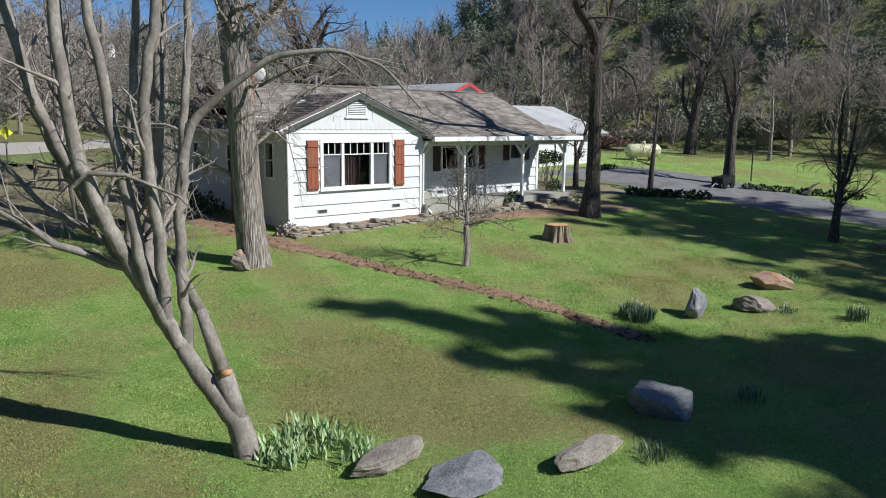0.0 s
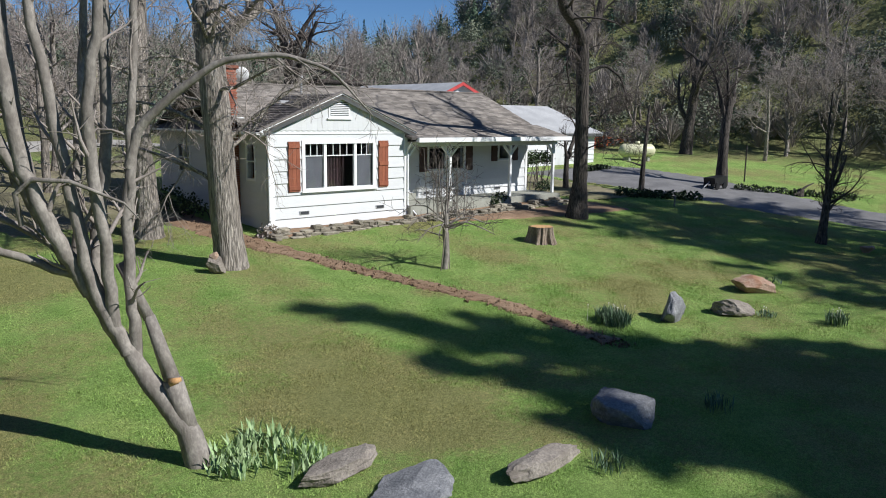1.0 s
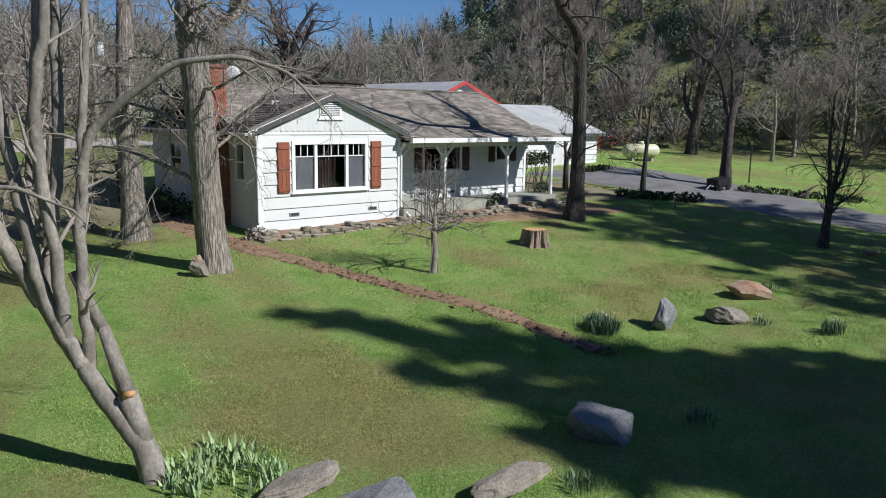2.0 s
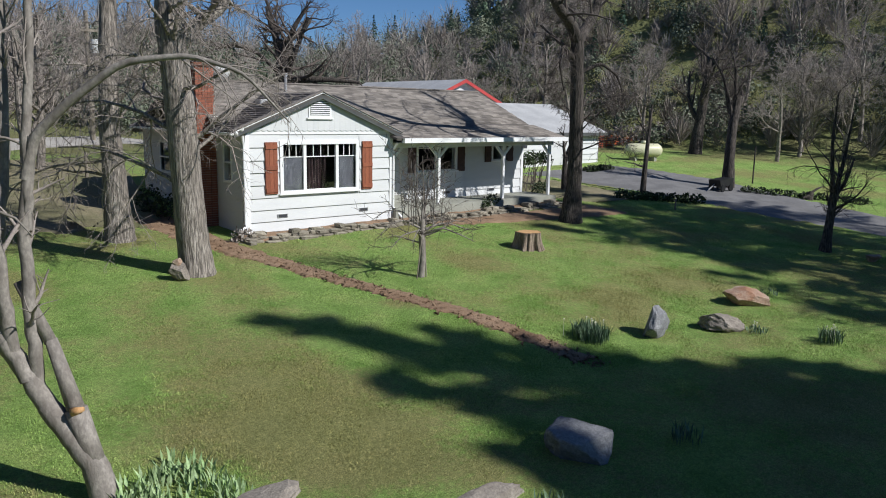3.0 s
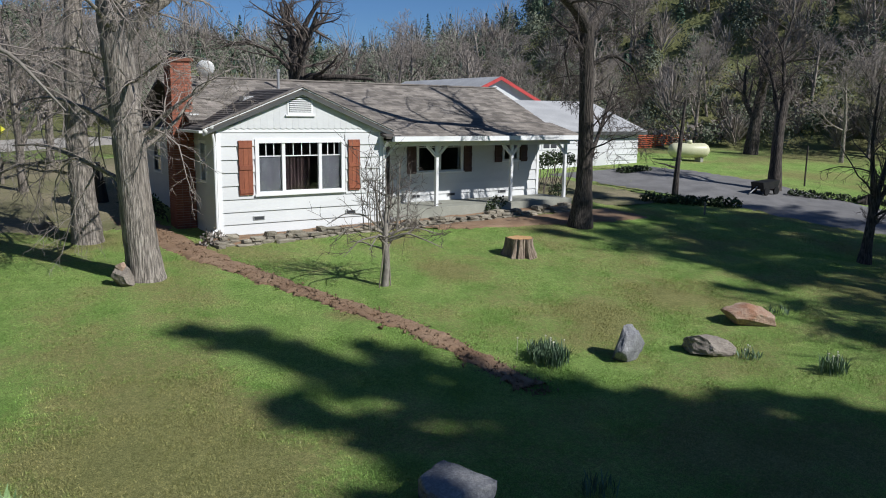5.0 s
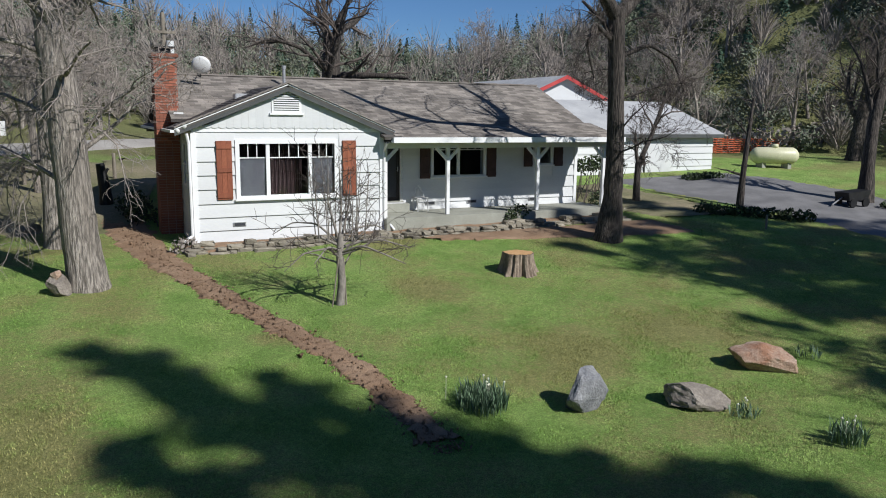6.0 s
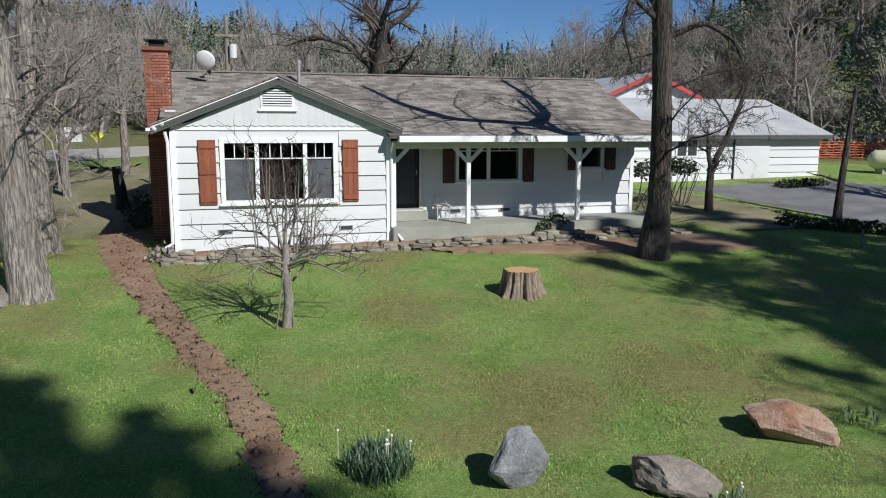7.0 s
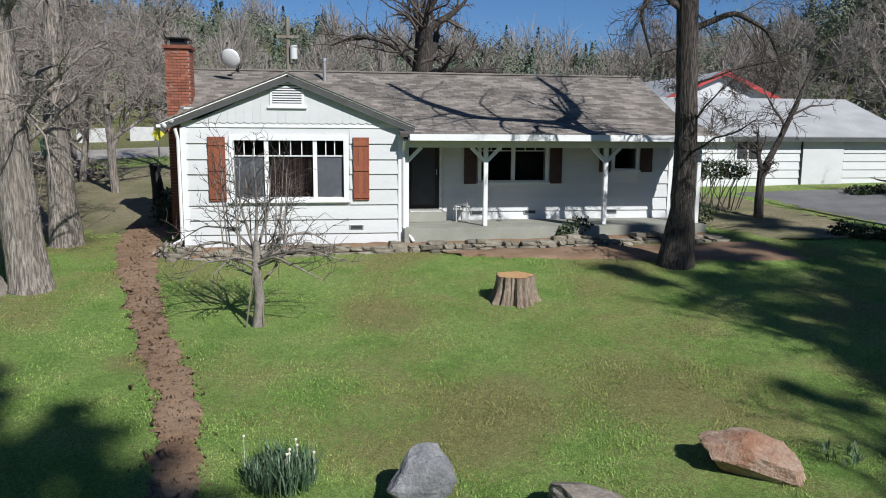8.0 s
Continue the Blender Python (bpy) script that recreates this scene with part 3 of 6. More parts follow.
# young tree held by a stake
YOUNG = with_(OAK, kids=(6, 5, 4), seg=(5, 5, 4, 3), wob=(0.05, 0.16, 0.22, 0.25), up=(0.05, 0.04, 0.05, 0.0), tip=(0.4, 0.25, 0.3, 0.4), sides=(10, 6, 4, 3),
              start=(0.55, 0.2, 0.1), ang=(65, 45, 45), ratio=(0.75, 0.55, 0.5), thin=(0.3, 0.5, 0.5), least=0.0065)
SAP = at_ground(2.1, -5.55)
sap = hero("young_tree", SAP, [(0, 0, 0), (0.05, 0, 0.5), (0.0, 0, 1.0), (0.02, 0, 1.5)], [0.1, 0.085, 0.08, 0.06], 1.0, YOUNG, M_BARKSMOOTH, M_TWIGDARK,
           "young bare tree with wiry spreading branches tied to stakes", 21,
           [([(0, 0, 1.2), (0.5, -0.1, 1.35), (1.0, 0.1, 1.3), (1.6, 0, 1.1)], [0.035, 0.03, 0.02, 0.008]), ([(0, 0, 1.25), (-0.5, 0.1, 1.5), (-1.0, 0, 1.45), (-1.3, 0, 1.2)], [0.03, 0.024, 0.016, 0.007]), ([(0, 0, 1.1), (0.35, -0.4, 1.3), (0.8, -0.6, 1.1), (1.2, -0.7, 0.9)], [0.028, 0.022, 0.016, 0.006]), ([(0, 0, 1.15), (-0.35, -0.3, 1.3), (-0.7, -0.5, 1.0)], [0.028, 0.02, 0.007]),
            ([(0, 0, 1.0), (-0.3, -0.2, 1.25), (-0.85, -0.3, 1.2), (-1.25, -0.3, 0.85)], [0.03, 0.024, 0.015, 0.006]), ([(0, 0, 1.2), (0.4, 0.3, 1.55), (0.95, 0.4, 1.6), (1.4, 0.5, 1.3)], [0.03, 0.024, 0.015, 0.006]),
            ([(0, 0, 1.3), (-0.4, 0.3, 1.7), (-0.9, 0.3, 1.75), (-1.3, 0.4, 1.5)], [0.028, 0.02, 0.014, 0.006]), ([(0, 0, 1.05), (0.3, -0.3, 1.2), (0.75, -0.35, 1.45), (1.3, -0.3, 1.35)], [0.028, 0.02, 0.014, 0.006]),
            ([(0, 0, 1.3), (0.05, 0, 2.2), (0.0, 0, 3.1)], [0.035, 0.02, 0.006]), ([(0.02, 0, 1.3), (0.25, 0.1, 2.1), (0.3, 0.1, 2.8)], [0.03, 0.018, 0.006]),
            ([(0.0, 0, 1.3), (-0.25, 0, 2.2), (-0.22, 0, 2.9)], [0.03, 0.018, 0.006])] +
           [([(0.5 * math.sin(k * 2.4), 0.25 * math.cos(k * 1.7), 1.38), (0.55 * math.sin(k * 2.4), 0.27 * math.cos(k * 1.7), 2.0), (0.62 * math.sin(k * 2.4 + 0.1), 0.3 * math.cos(k * 1.7), 2.5 + 0.09 * (k * 5 % 9))], [0.013, 0.01, 0.005]) for k in range(13)])
for dx, lean in ((-0.22, 0.18), (0.12, -0.05)):
    stake = part("stake", rod(bmesh.new(), (SAP[0] + dx, SAP[1] - 0.08, SAP[2] - 0.2), (SAP[0] + dx + lean, SAP[1] - 0.05, SAP[2] + 1.0), 0.016, sides=6), M_WEATHERWOOD, None)
    tagged(stake, "grey weathered wooden stake beside the young tree", "stake", "stakes of the young tree")

# leaning tree of many stems in the foreground, shoots rising from a slanting butt
NT = at_ground(-7.5, -11.35)
rng = np.random.default_rng(31)
SHOOT = dict(seg=(6, 8, 5, 3), wob=(0.02, 0.035, 0.14, 0.2), up=(0.0, 0.06, 0.03, 0.02), tip=(0.8, 0.35, 0.3, 0.4), sides=(16, 9, 5, 3),
             kids=(0, 7, 5), ang=(20, 42, 42), ratio=(0.8, 0.3, 0.45), thin=(0.6, 0.4, 0.5), least=0.004)
SHOOT["from"] = (0.5, 0.25, 0.2)
out = [[] for _ in range(4)]
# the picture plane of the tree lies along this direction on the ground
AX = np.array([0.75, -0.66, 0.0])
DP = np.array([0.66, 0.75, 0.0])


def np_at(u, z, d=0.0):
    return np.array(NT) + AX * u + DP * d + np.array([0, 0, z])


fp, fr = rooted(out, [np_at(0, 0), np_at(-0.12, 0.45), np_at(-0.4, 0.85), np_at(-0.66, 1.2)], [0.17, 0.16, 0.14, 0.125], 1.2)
stems = [([(-0.62, 1.15, 0), (-1.05, 1.85, 0.05), (-1.48, 2.6, 0.1), (-1.95, 3.3, 0.15), (-2.2, 4.5, 0.2), (-2.4, 8.0, 0.3)], [0.12, 0.11, 0.095, 0.085, 0.07, 0.03]),
         ([(-0.85, 1.5, 0), (-1.2, 2.3, -0.1), (-1.4, 3.6, -0.15), (-1.75, 6.0, -0.2), (-1.9, 8.2, -0.2)], [0.1, 0.09, 0.08, 0.06, 0.03]),
         ([(-1.1, 1.95, 0), (-1.28, 2.8, 0.2), (-1.1, 4.2, 0.3), (-1.05, 6.0, 0.35), (-1.0, 8.2, 0.4)], [0.09, 0.085, 0.075, 0.06, 0.03]),
         ([(-1.3, 2.3, 0), (-1.6, 3.1, -0.2), (-1.94, 4.0, -0.3), (-2.05, 6.0, -0.35), (-2.2, 8.2, -0.4)], [0.1, 0.1, 0.09, 0.07, 0.035]),
         ([(-0.75, 1.35, 0.05), (-0.8, 2.1, 0.05), (-0.8, 3.5, 0.1), (-0.66, 4.4, 0.12)], [0.085, 0.08, 0.07, 0.055]),
         ([(-0.78, 3.3, 0.1), (-0.72, 4.4, 0.1), (-0.6, 6.0, 0.2), (-0.5, 7.8, 0.2)], [0.06, 0.055, 0.045, 0.02]),
         ([(-1.0, 1.75, 0), (-1.0, 2.7, -0.15), (-1.1, 4.4, -0.3), (-0.82, 6.0, -0.3), (-0.8, 8.2, -0.4)], [0.085, 0.08, 0.075, 0.06, 0.03]),
         ([(-1.75, 3.0, 0.1), (-2.3, 3.7, 0.3), (-2.75, 4.6, 0.4), (-3.2, 6.4, 0.5)], [0.07, 0.06, 0.05, 0.025]),
         ([(-1.9, 3.2, 0.1), (-2.5, 4.6, 0.0), (-2.9, 6.2, 0.0), (-3.2, 8.0, 0.0)], [0.075, 0.07, 0.06, 0.03]),
         ([(-1.5, 2.6, 0.1), (-1.55, 4.0, 0.4), (-1.4, 6.0, 0.6), (-1.4, 8.0, 0.6)], [0.07, 0.06, 0.05, 0.025]),
         ([(-1.3, 2.2, 0.1), (-2.0, 2.9, 0.4), (-2.8, 3.3, 0.5), (-3.6, 4.2, 0.6)], [0.06, 0.05, 0.04, 0.02]),
         ([(-1.45, 2.5, 0.1), (-2.3, 2.9, -0.3), (-3.1, 3.6, -0.5), (-3.6, 4.6, -0.6)], [0.06, 0.05, 0.04, 0.02])]
for line, rad in stems:
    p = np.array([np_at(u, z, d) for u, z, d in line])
    tt = np.linspace(0, len(p) - 1, 5 * len(p))
    sm = np.stack([np.interp(tt, np.arange(len(p)), p[:, k]) for k in range(3)], -1)
    sm[1:-1] = (sm[:-2] + 2 * sm[1:-1] + sm[2:]) / 4
    sm[1:-1] += rng.normal(0, 0.012, sm[1:-1].shape)
    rr = np.interp(tt, np.arange(len(p)), rad)
    out[1].append((sm, rr, 10))
    branch_off(out, rng, list(sm), list(rr), 2.6, 1, SHOOT)
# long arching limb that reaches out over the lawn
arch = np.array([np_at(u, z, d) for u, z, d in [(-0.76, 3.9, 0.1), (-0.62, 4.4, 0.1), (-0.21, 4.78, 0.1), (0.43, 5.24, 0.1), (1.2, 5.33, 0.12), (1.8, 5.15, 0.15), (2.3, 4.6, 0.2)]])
tt = np.linspace(0, 6, 30)
sm = np.stack([np.interp(tt, np.arange(7), arch[:, k]) for k in range(3)], -1)
sm[1:-1] = (sm[:-2] + 2 * sm[1:-1] + sm[2:]) / 4
rr = np.interp(tt, np.arange(7), [0.065, 0.06, 0.052, 0.042, 0.032, 0.02, 0.008])
out[1].append((sm, rr, 9))
branch_off(out, rng, list(sm[14:]), list(rr[14:]), 1.9, 1, with_(SHOOT, kids=(0, 9, 6), up=(0, -0.12, -0.1, -0.05), ratio=(0.8, 0.55, 0.45)))
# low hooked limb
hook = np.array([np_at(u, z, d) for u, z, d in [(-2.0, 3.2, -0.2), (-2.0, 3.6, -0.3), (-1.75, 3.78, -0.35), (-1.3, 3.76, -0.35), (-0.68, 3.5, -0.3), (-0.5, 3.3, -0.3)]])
out[1].append((hook, [0.035, 0.034, 0.032, 0.028, 0.016, 0.005], 7))
leaner = tree_thing("multistem_tree", NT, out, M_BARKSMOOTH, M_TWIG, "leaning many-stemmed bare tree with pale pruning cuts")
b = bmesh.new()
stubp = np_at(-0.22, 1.2, -0.1)
rod(b, stubp - AX * 0.08 + np.array([0, 0, -0.05]), stubp + AX * 0.06 + np.array([0, 0, -0.005]), 0.06, 0.028, 9)
part("cut_stub", b, M_CUTWOOD, leaner, "pale orange fresh pruning cut", True)
b = bmesh.new()
rod(b, np_at(-0.95, 2.68, 0.12), np_at(-0.6, 1.95, 0.1), 0.06, 0.075, 12)
rod(b, np_at(-0.6, 1.98, 0.1), np_at(-0.3, 1.1, 0.02), 0.075, 0.11, 12)
rod(b, np_at(-0.3, 1.15, 0.0), np_at(-0.1, 0.4, 0.0), 0.13, 0.13, 12)
part("side_limb", b, M_BARKSMOOTH, leaner, "cut limb with flaking bark", True)

# ---- distant woods ----
def crown_quads(rng, centre, size, n, leaf, cone=False, outward=0.0):
    """Loose small leaf clumps within a crown; returns corner points."""
    c = rng.normal(0, 1, (n, 3))
    c /= np.linalg.norm(c, axis=1, keepdims=True)
    if cone:
        h = rng.uniform(0, 1, n) ** 0.8
        a = rng.uniform(0, 2 * math.pi, n)
        rad = (1 - h) * rng.uniform(0.5, 1.0, n)
        p = np.stack([np.cos(a) * rad * size[0], np.sin(a) * rad * size[1], h * size[2]], -1)
    else:
        p = c * (rng.uniform(0.35, 1.08, (n, 1)) if outward else rng.uniform(0.25, 1.0, (n, 1)) ** 0.5) * np.array(size)
        p *= 1 + 0.25 * np.sin(c[:, :1] * 7 + centre[0]) * np.cos(c[:, 1:2] * 6)
    out_dir = (p - np.array([0, 0, size[2] * 0.4 if cone else 0])) / np.array(size)
    out_dir /= np.linalg.norm(out_dir, axis=1, keepdims=True) + 1e-9
    p = p + np.array(centre)
    face = rng.normal(0, 1, (n, 3)) * (1 - outward) + out_dir * outward * 1.6
    u = np.cross(face, rng.normal(0, 1, (n, 3)))
    u /= np.linalg.norm(u, axis=1, keepdims=True) + 1e-9
    w = np.cross(u, face)
    w /= np.linalg.norm(w, axis=1, keepdims=True) + 1e-9
    s = leaf * rng.uniform(0.5, 1.3, (n, 1))
    return np.stack([p - u * s, p - w * s * 0.6, p + u * s, p + w * s * 0.6], 1)


def brush_quads(rng, base, height, spread, n, wide):
    """Thin branching strokes of a leafless far tree, fanning upward from its foot."""
    t0 = rng.uniform(0.12, 0.75, (n, 1))
    a = rng.uniform(0, 2 * math.pi, (n, 1))
    rad = spread * rng.uniform(0, 1, (n, 1)) ** 0.6
    top = np.concatenate([np.cos(a) * rad, np.sin(a) * rad, height * (1.05 - 0.45 * (rad / spread) ** 2) * rng.uniform(0.75, 1.0, (n, 1))], 1)
    low = top * t0 * np.array([0.55, 0.55, 1.0])
    d = top - low + rng.normal(0, 0.12, (n, 3)) * height * 0.5
    top = low + d * rng.uniform(0.35, 0.8, (n, 1))
    side = np.cross(d, rng.normal(0, 1, (n, 3)))
    side /= np.linalg.norm(side, axis=1, keepdims=True) + 1e-9
    s = wide * rng.uniform(0.5, 1.2, (n, 1))
    b = np.array(base)
    return np.stack([b + low - side * s, b + low + side * s, b + top + side * s * 0.25, b + top - side * s * 0.25], 1)


def quads_object(name, quads, mat):
    q = np.concatenate(quads)
    return new(name, big_mesh(name, q.reshape(-1, 3), np.arange(len(q) * 4).reshape(-1, 4), mat))


rng = np.random.default_rng(77)
pines, oaks, bare = [], [], []
for k in range(2500):
    az = radians(rng.uniform(-42, 92))
    r = 47 + 38 * rng.uniform(0, 1) ** 0.8
    x, y = r * math.sin(az), -20 + r * math.cos(az)
    z = landz(x, y)
    high = (r - 47) / 38
    pick = rng.uniform()
    patch = 0.5 + 0.5 * math.sin(x * 0.13 + 1.3 * math.sin(y * 0.11)) * math.cos(y * 0.17)
    if pick < 0.05 + 0.1 * high + (0.3 if high > 0.84 else 0.0):
        h = rng.uniform(1.8, 3.6) * (rng.uniform(1.0, 1.7) if high > 0.8 else 1.0)
        pines.append(crown_quads(rng, (x, y, z - 0.1), (h * 0.24, h * 0.24, h), int(80 * h), 0.13, True, 0.75))
    else:
        leafy = pick < 0.42 + 0.4 * patch
        s = rng.uniform(0.95, 1.75) * (1.0 if rng.uniform() < 0.75 else 1.7) * (1 + 0.25 * high)
        if not leafy:
            bare.append(brush_quads(rng, (x, y, z - 0.1), s * 1.9, s * 0.85, 130, 0.035))
            continue
        oaks.append(crown_quads(rng, (x, y, z + s * 0.62), (s * 0.8, s * 0.8, s * rng.uniform(0.7, 1.0)), 430, 0.1, outward=0.62))
# unseen crowns added round the yard, behind the lawn, to cut down sky light
for k in range(170):
    az = radians(rng.uniform(95, 318))
    r = rng.uniform(34, 62)
    x, y = r * math.sin(az), -20 + r * math.cos(az)
    h = rng.uniform(6, 11)
    oaks.append(crown_quads(rng, (x, y, landz(x, y) + h * 0.5), (h * 0.4, h * 0.4, h * 0.52), 300, 0.5))
# closer unseen row on the left, added to darken the house's side wall
for k in range(16):
    x, y, h = rng.uniform(-30, -17), -17 + 1.6 * k, rng.uniform(9, 13)
    oaks.append(crown_quads(rng, (x, y, landz(x, y) + h * 0.5), (h * 0.36, h * 0.36, h * 0.52), 700, 0.45))
tagged(quads_object("conifer_wood", pines, M_PINE), "dark conifers scattered over the wooded hillside", "woodland", kind="stuff")
tagged(quads_object("oak_wood", oaks, M_OAKFAR), "grey-green live oaks covering the hillside, plus unseen crowns added round the yard", "woodland", kind="stuff")
tagged(quads_object("bare_wood", bare, M_BAREFAR), "leafless grey-brown brushwood on the hillside", "woodland", kind="stuff")

# bare trees standing at the edges of the yard
kinds = []
for k in range(4):
    rng = np.random.default_rng(200 + k)
    out = [[] for _ in OAK["seg"]]
    P = with_(OAK, kids=(8, 6, 6, 5), start=(0.22, 0.2, 0.15, 0.1), seg=(6, 5, 4, 3, 2), sides=(7, 5, 4, 3, 3), least=0.012, up=(0.03, 0.08, 0.05, 0.02, 0.0))
    grow(out, rng, np.zeros(3), np.array([0.05, 0, 1.0]), 0.16, 5.6, 0, P)
    kinds.append(tree_thing("bare_tree", (0, 0, 0), out, M_BARK, M_TWIG, "bare grey-brown tree in the thicket round the yard", group="bare trees round the yard"))
rng = np.random.default_rng(9)
spots = []
for k in range(34):
    az = radians(rng.uniform(34, 78))
    r = rng.uniform(56, 74)
    spots.append((-10 + r * math.sin(az), -20 + r * math.cos(az)))
spots += [(31, 14), (35, 20), (29, 22), (40, 14), (33, 28), (44, 4), (46, -2), (45, -8), (38, 3.0)]
spots += [(-8, 9), (-11, 12), (-6.5, 14), (-14, 8), (-17, 13), (-13, 25), (-20, 22), (-26, 17), (-22, 9), (-10, 6), (-5, 27), (-9, 16), (-15, 17), (-19, 27), (-12, 30), (-29, 24), (-33, 14), (-3.8, 9.0), (-5.6, 11.5), (-2.4, 13.2), (-7.2, 8.4), (-1.2, 25), (4, 26)]
spots += [(16.0, -17.6), (19.0, -16.4), (22.0, -14.6), (15.0, -20.5)]
first = True
for k, (x, y) in enumerate(spots):
    src = kinds[k % 4]
    s = rng.uniform(0.7, 1.1) * (1.5 if y < -14 else 1.0)
    m = Matrix.Translation((x, y, landz(x, y) - 0.1)) @ Matrix.Rotation(rng.uniform(0, 6.28), 4, "Z") @ Matrix.Scale(s, 4)
    if k < 4:
        src.matrix_basis = m
    else:
        copy_thing(src, m @ Matrix.Diagonal([1 / v for v in src.scale] + [1]))

# evergreen trees behind the camera that shade the lawn
def shade_evergreen(x, y, h, rad, seed, label, clumps, low=0.3):
    rng = np.random.default_rng(seed)
    z = landz(x, y)
    t = thing("evergreen_tree", (x, y, z), label, "tree")
    b = rod(bmesh.new(), (x, y, z - 0.2), (x, y, z + h * 0.8), 0.32, 0.08, 10)
    part("trunk", b, M_BARKDARK, t)
    q = []
    for k in range(clumps):
        a, hh = rng.uniform(0, 6.28), low + (0.99 - low) * rng.uniform(0, 1) ** 1.1
        reach = rad * h * (1 - hh) * rng.uniform(0.55, 1.3) + 0.25
        for j in range(5):
            u = (j + 0.6) / 5
            s = (0.16 + 0.17 * reach) * (1.1 - 0.6 * u) * rng.uniform(0.75, 1.25)
            q.append(crown_quads(rng, (x + math.cos(a) * reach * u, y + math.sin(a) * reach * u, z + h * hh - 0.12 * reach * u + rng.normal(0, 0.08)), (s * 1.2, s * 1.2, s * 0.45), 30, 0.13))
    ob = quads_object("crown", q, M_LEAF)
    under(ob, t, "clumps of dark green leaves")
    return t


# (x, y, height, spread, seed, clumps, foot of the crown): tall trees well behind the lawn
OFF, UP = 16.0, 16.0 * math.tan(radians(SUN_EL))
for x, y, h, rad, seed, clumps, low in ((5.0, -21.9, 15.8, 0.36, 41, 60, 0.36), (6.9, -20.9, 8.8, 0.42, 61, 36, 0.4), (1.2, -21.6, 8.2, 0.44, 62, 40, 0.38), (3.4, -25.0, 8.5, 0.48, 63, 42, 0.33), (6.6, -22.2, 13.4, 0.34, 65, 44, 0.5), (14.6, -22.5, 10.5, 0.34, 66, 20, 0.5), (21.5, -10.8, 13.5, 0.32, 64, 60, 0.3),
                                        (6.0, -22.8, 12.6, 0.36, 60, 38, 0.4), (4.6, -25.6, 12.4, 0.4, 51, 45, 0.42), (7.6, -25.2, 11.0, 0.42, 50, 50, 0.36),
                                        (9.6, -23.6, 9.5, 0.42, 44, 40, 0.33), (11.8, -24.6, 9.0, 0.42, 52, 36, 0.35), (2.9, -20.9, 10.6, 0.34, 54, 40, 0.42), (3.6, -22.3, 11.0, 0.36, 55, 50, 0.4), (2.6, -23.2, 8.8, 0.42, 58, 40, 0.4),
                                        (17.5, -18.5, 10.5, 0.36, 42, 14, 0.3), (16.2, -21.8, 12.3, 0.34, 53, 24, 0.3), (15.5, -15.2, 9.5, 0.36, 45, 14, 0.3), (18.2, -17.5, 16.0, 0.27, 48, 34, 0.3), (22.0, -17.8, 16.0, 0.32, 49, 40, 0.3),
                                        (20.5, -13.5, 15.0, 0.3, 56, 50, 0.3), (18.2, -13.4, 14.0, 0.3, 59, 44, 0.35), (16.0, -15.5, 13.0, 0.27, 57, 22, 0.3), (24.5, -12.2, 13.0, 0.36, 47, 34, 0.3), (22.5, -15.5, 10.5, 0.4, 43, 18, 0.3)):
    fx, fy = x + SUN_TO[0] * OFF, y + SUN_TO[1] * OFF
    lift = UP + landz(x, y) - landz(fx, fy)
    shade_evergreen(fx, fy, h + lift, rad, seed, "tall dark evergreen at the edge of the yard", clumps, (low * h + lift) / (h + lift))


# ---- the house ----
GW, EAVE, APEXZ, APEXX = 5.25, 2.72, 3.92, 2.5     # gable wing: width, wall height, peak
PY, BX, BY = 1.5, 13.05, 8.1                        # porch wall, body's right end, back
DECK = 0.33
COURSES = [-0.1, 0.21, 0.56, 0.92, 1.3, 1.67, 2.03, 2.41, 2.78]
house = thing("house", (0, 0, -0.15), "white single-storey lap-sided cottage with a front gable and covered porch", "house")


def board_mesh(length, z0, z1):
    """A lap board from the origin along x, its foot proud of its head."""
    h = z1 - z0
    vs = [(0, -0.045, 0), (length, -0.045, 0), (length, 0.004, 0), (0, 0.004, 0), (0, -0.006, h), (length, -0.006, h), (length, 0.004, h), (0, 0.004, h)]
    return mesh_of("siding_board", vs, [(0, 1, 5, 4), (1, 2, 6, 5), (2, 3, 7, 6), (3, 0, 4, 7), (4, 5, 6, 7), (0, 3, 2, 1)], M_WHITE)


BOARDS = {}


def board(x0, x1, z0, z1, place, parent):
    key = (round(x1 - x0, 2), round(z1 - z0, 2))
    if key not in BOARDS:
        BOARDS[key] = board_mesh(x1 - x0, 0, z1 - z0 - 0.004)
    ob = new("siding_board", BOARDS[key])
    under(ob, parent)
    ob.matrix_basis = place @ Matrix.Translation((x0, 0, z0))
    return ob


def holes_cut(x0, x1, z0, z1, holes):
    """Pieces of a board left over beside openings."""
    cuts = sorted((h[0], h[1]) for h in holes if h[2] < z1 - 0.05 and h[3] > z0 + 0.05)
    at, res = x0, []
    for a, b2 in cuts:
        if a > at + 0.02:
            res.append((at, a))
        at = max(at, b2)
    if at < x1 - 0.02:
        res.append((at, x1))
    return res


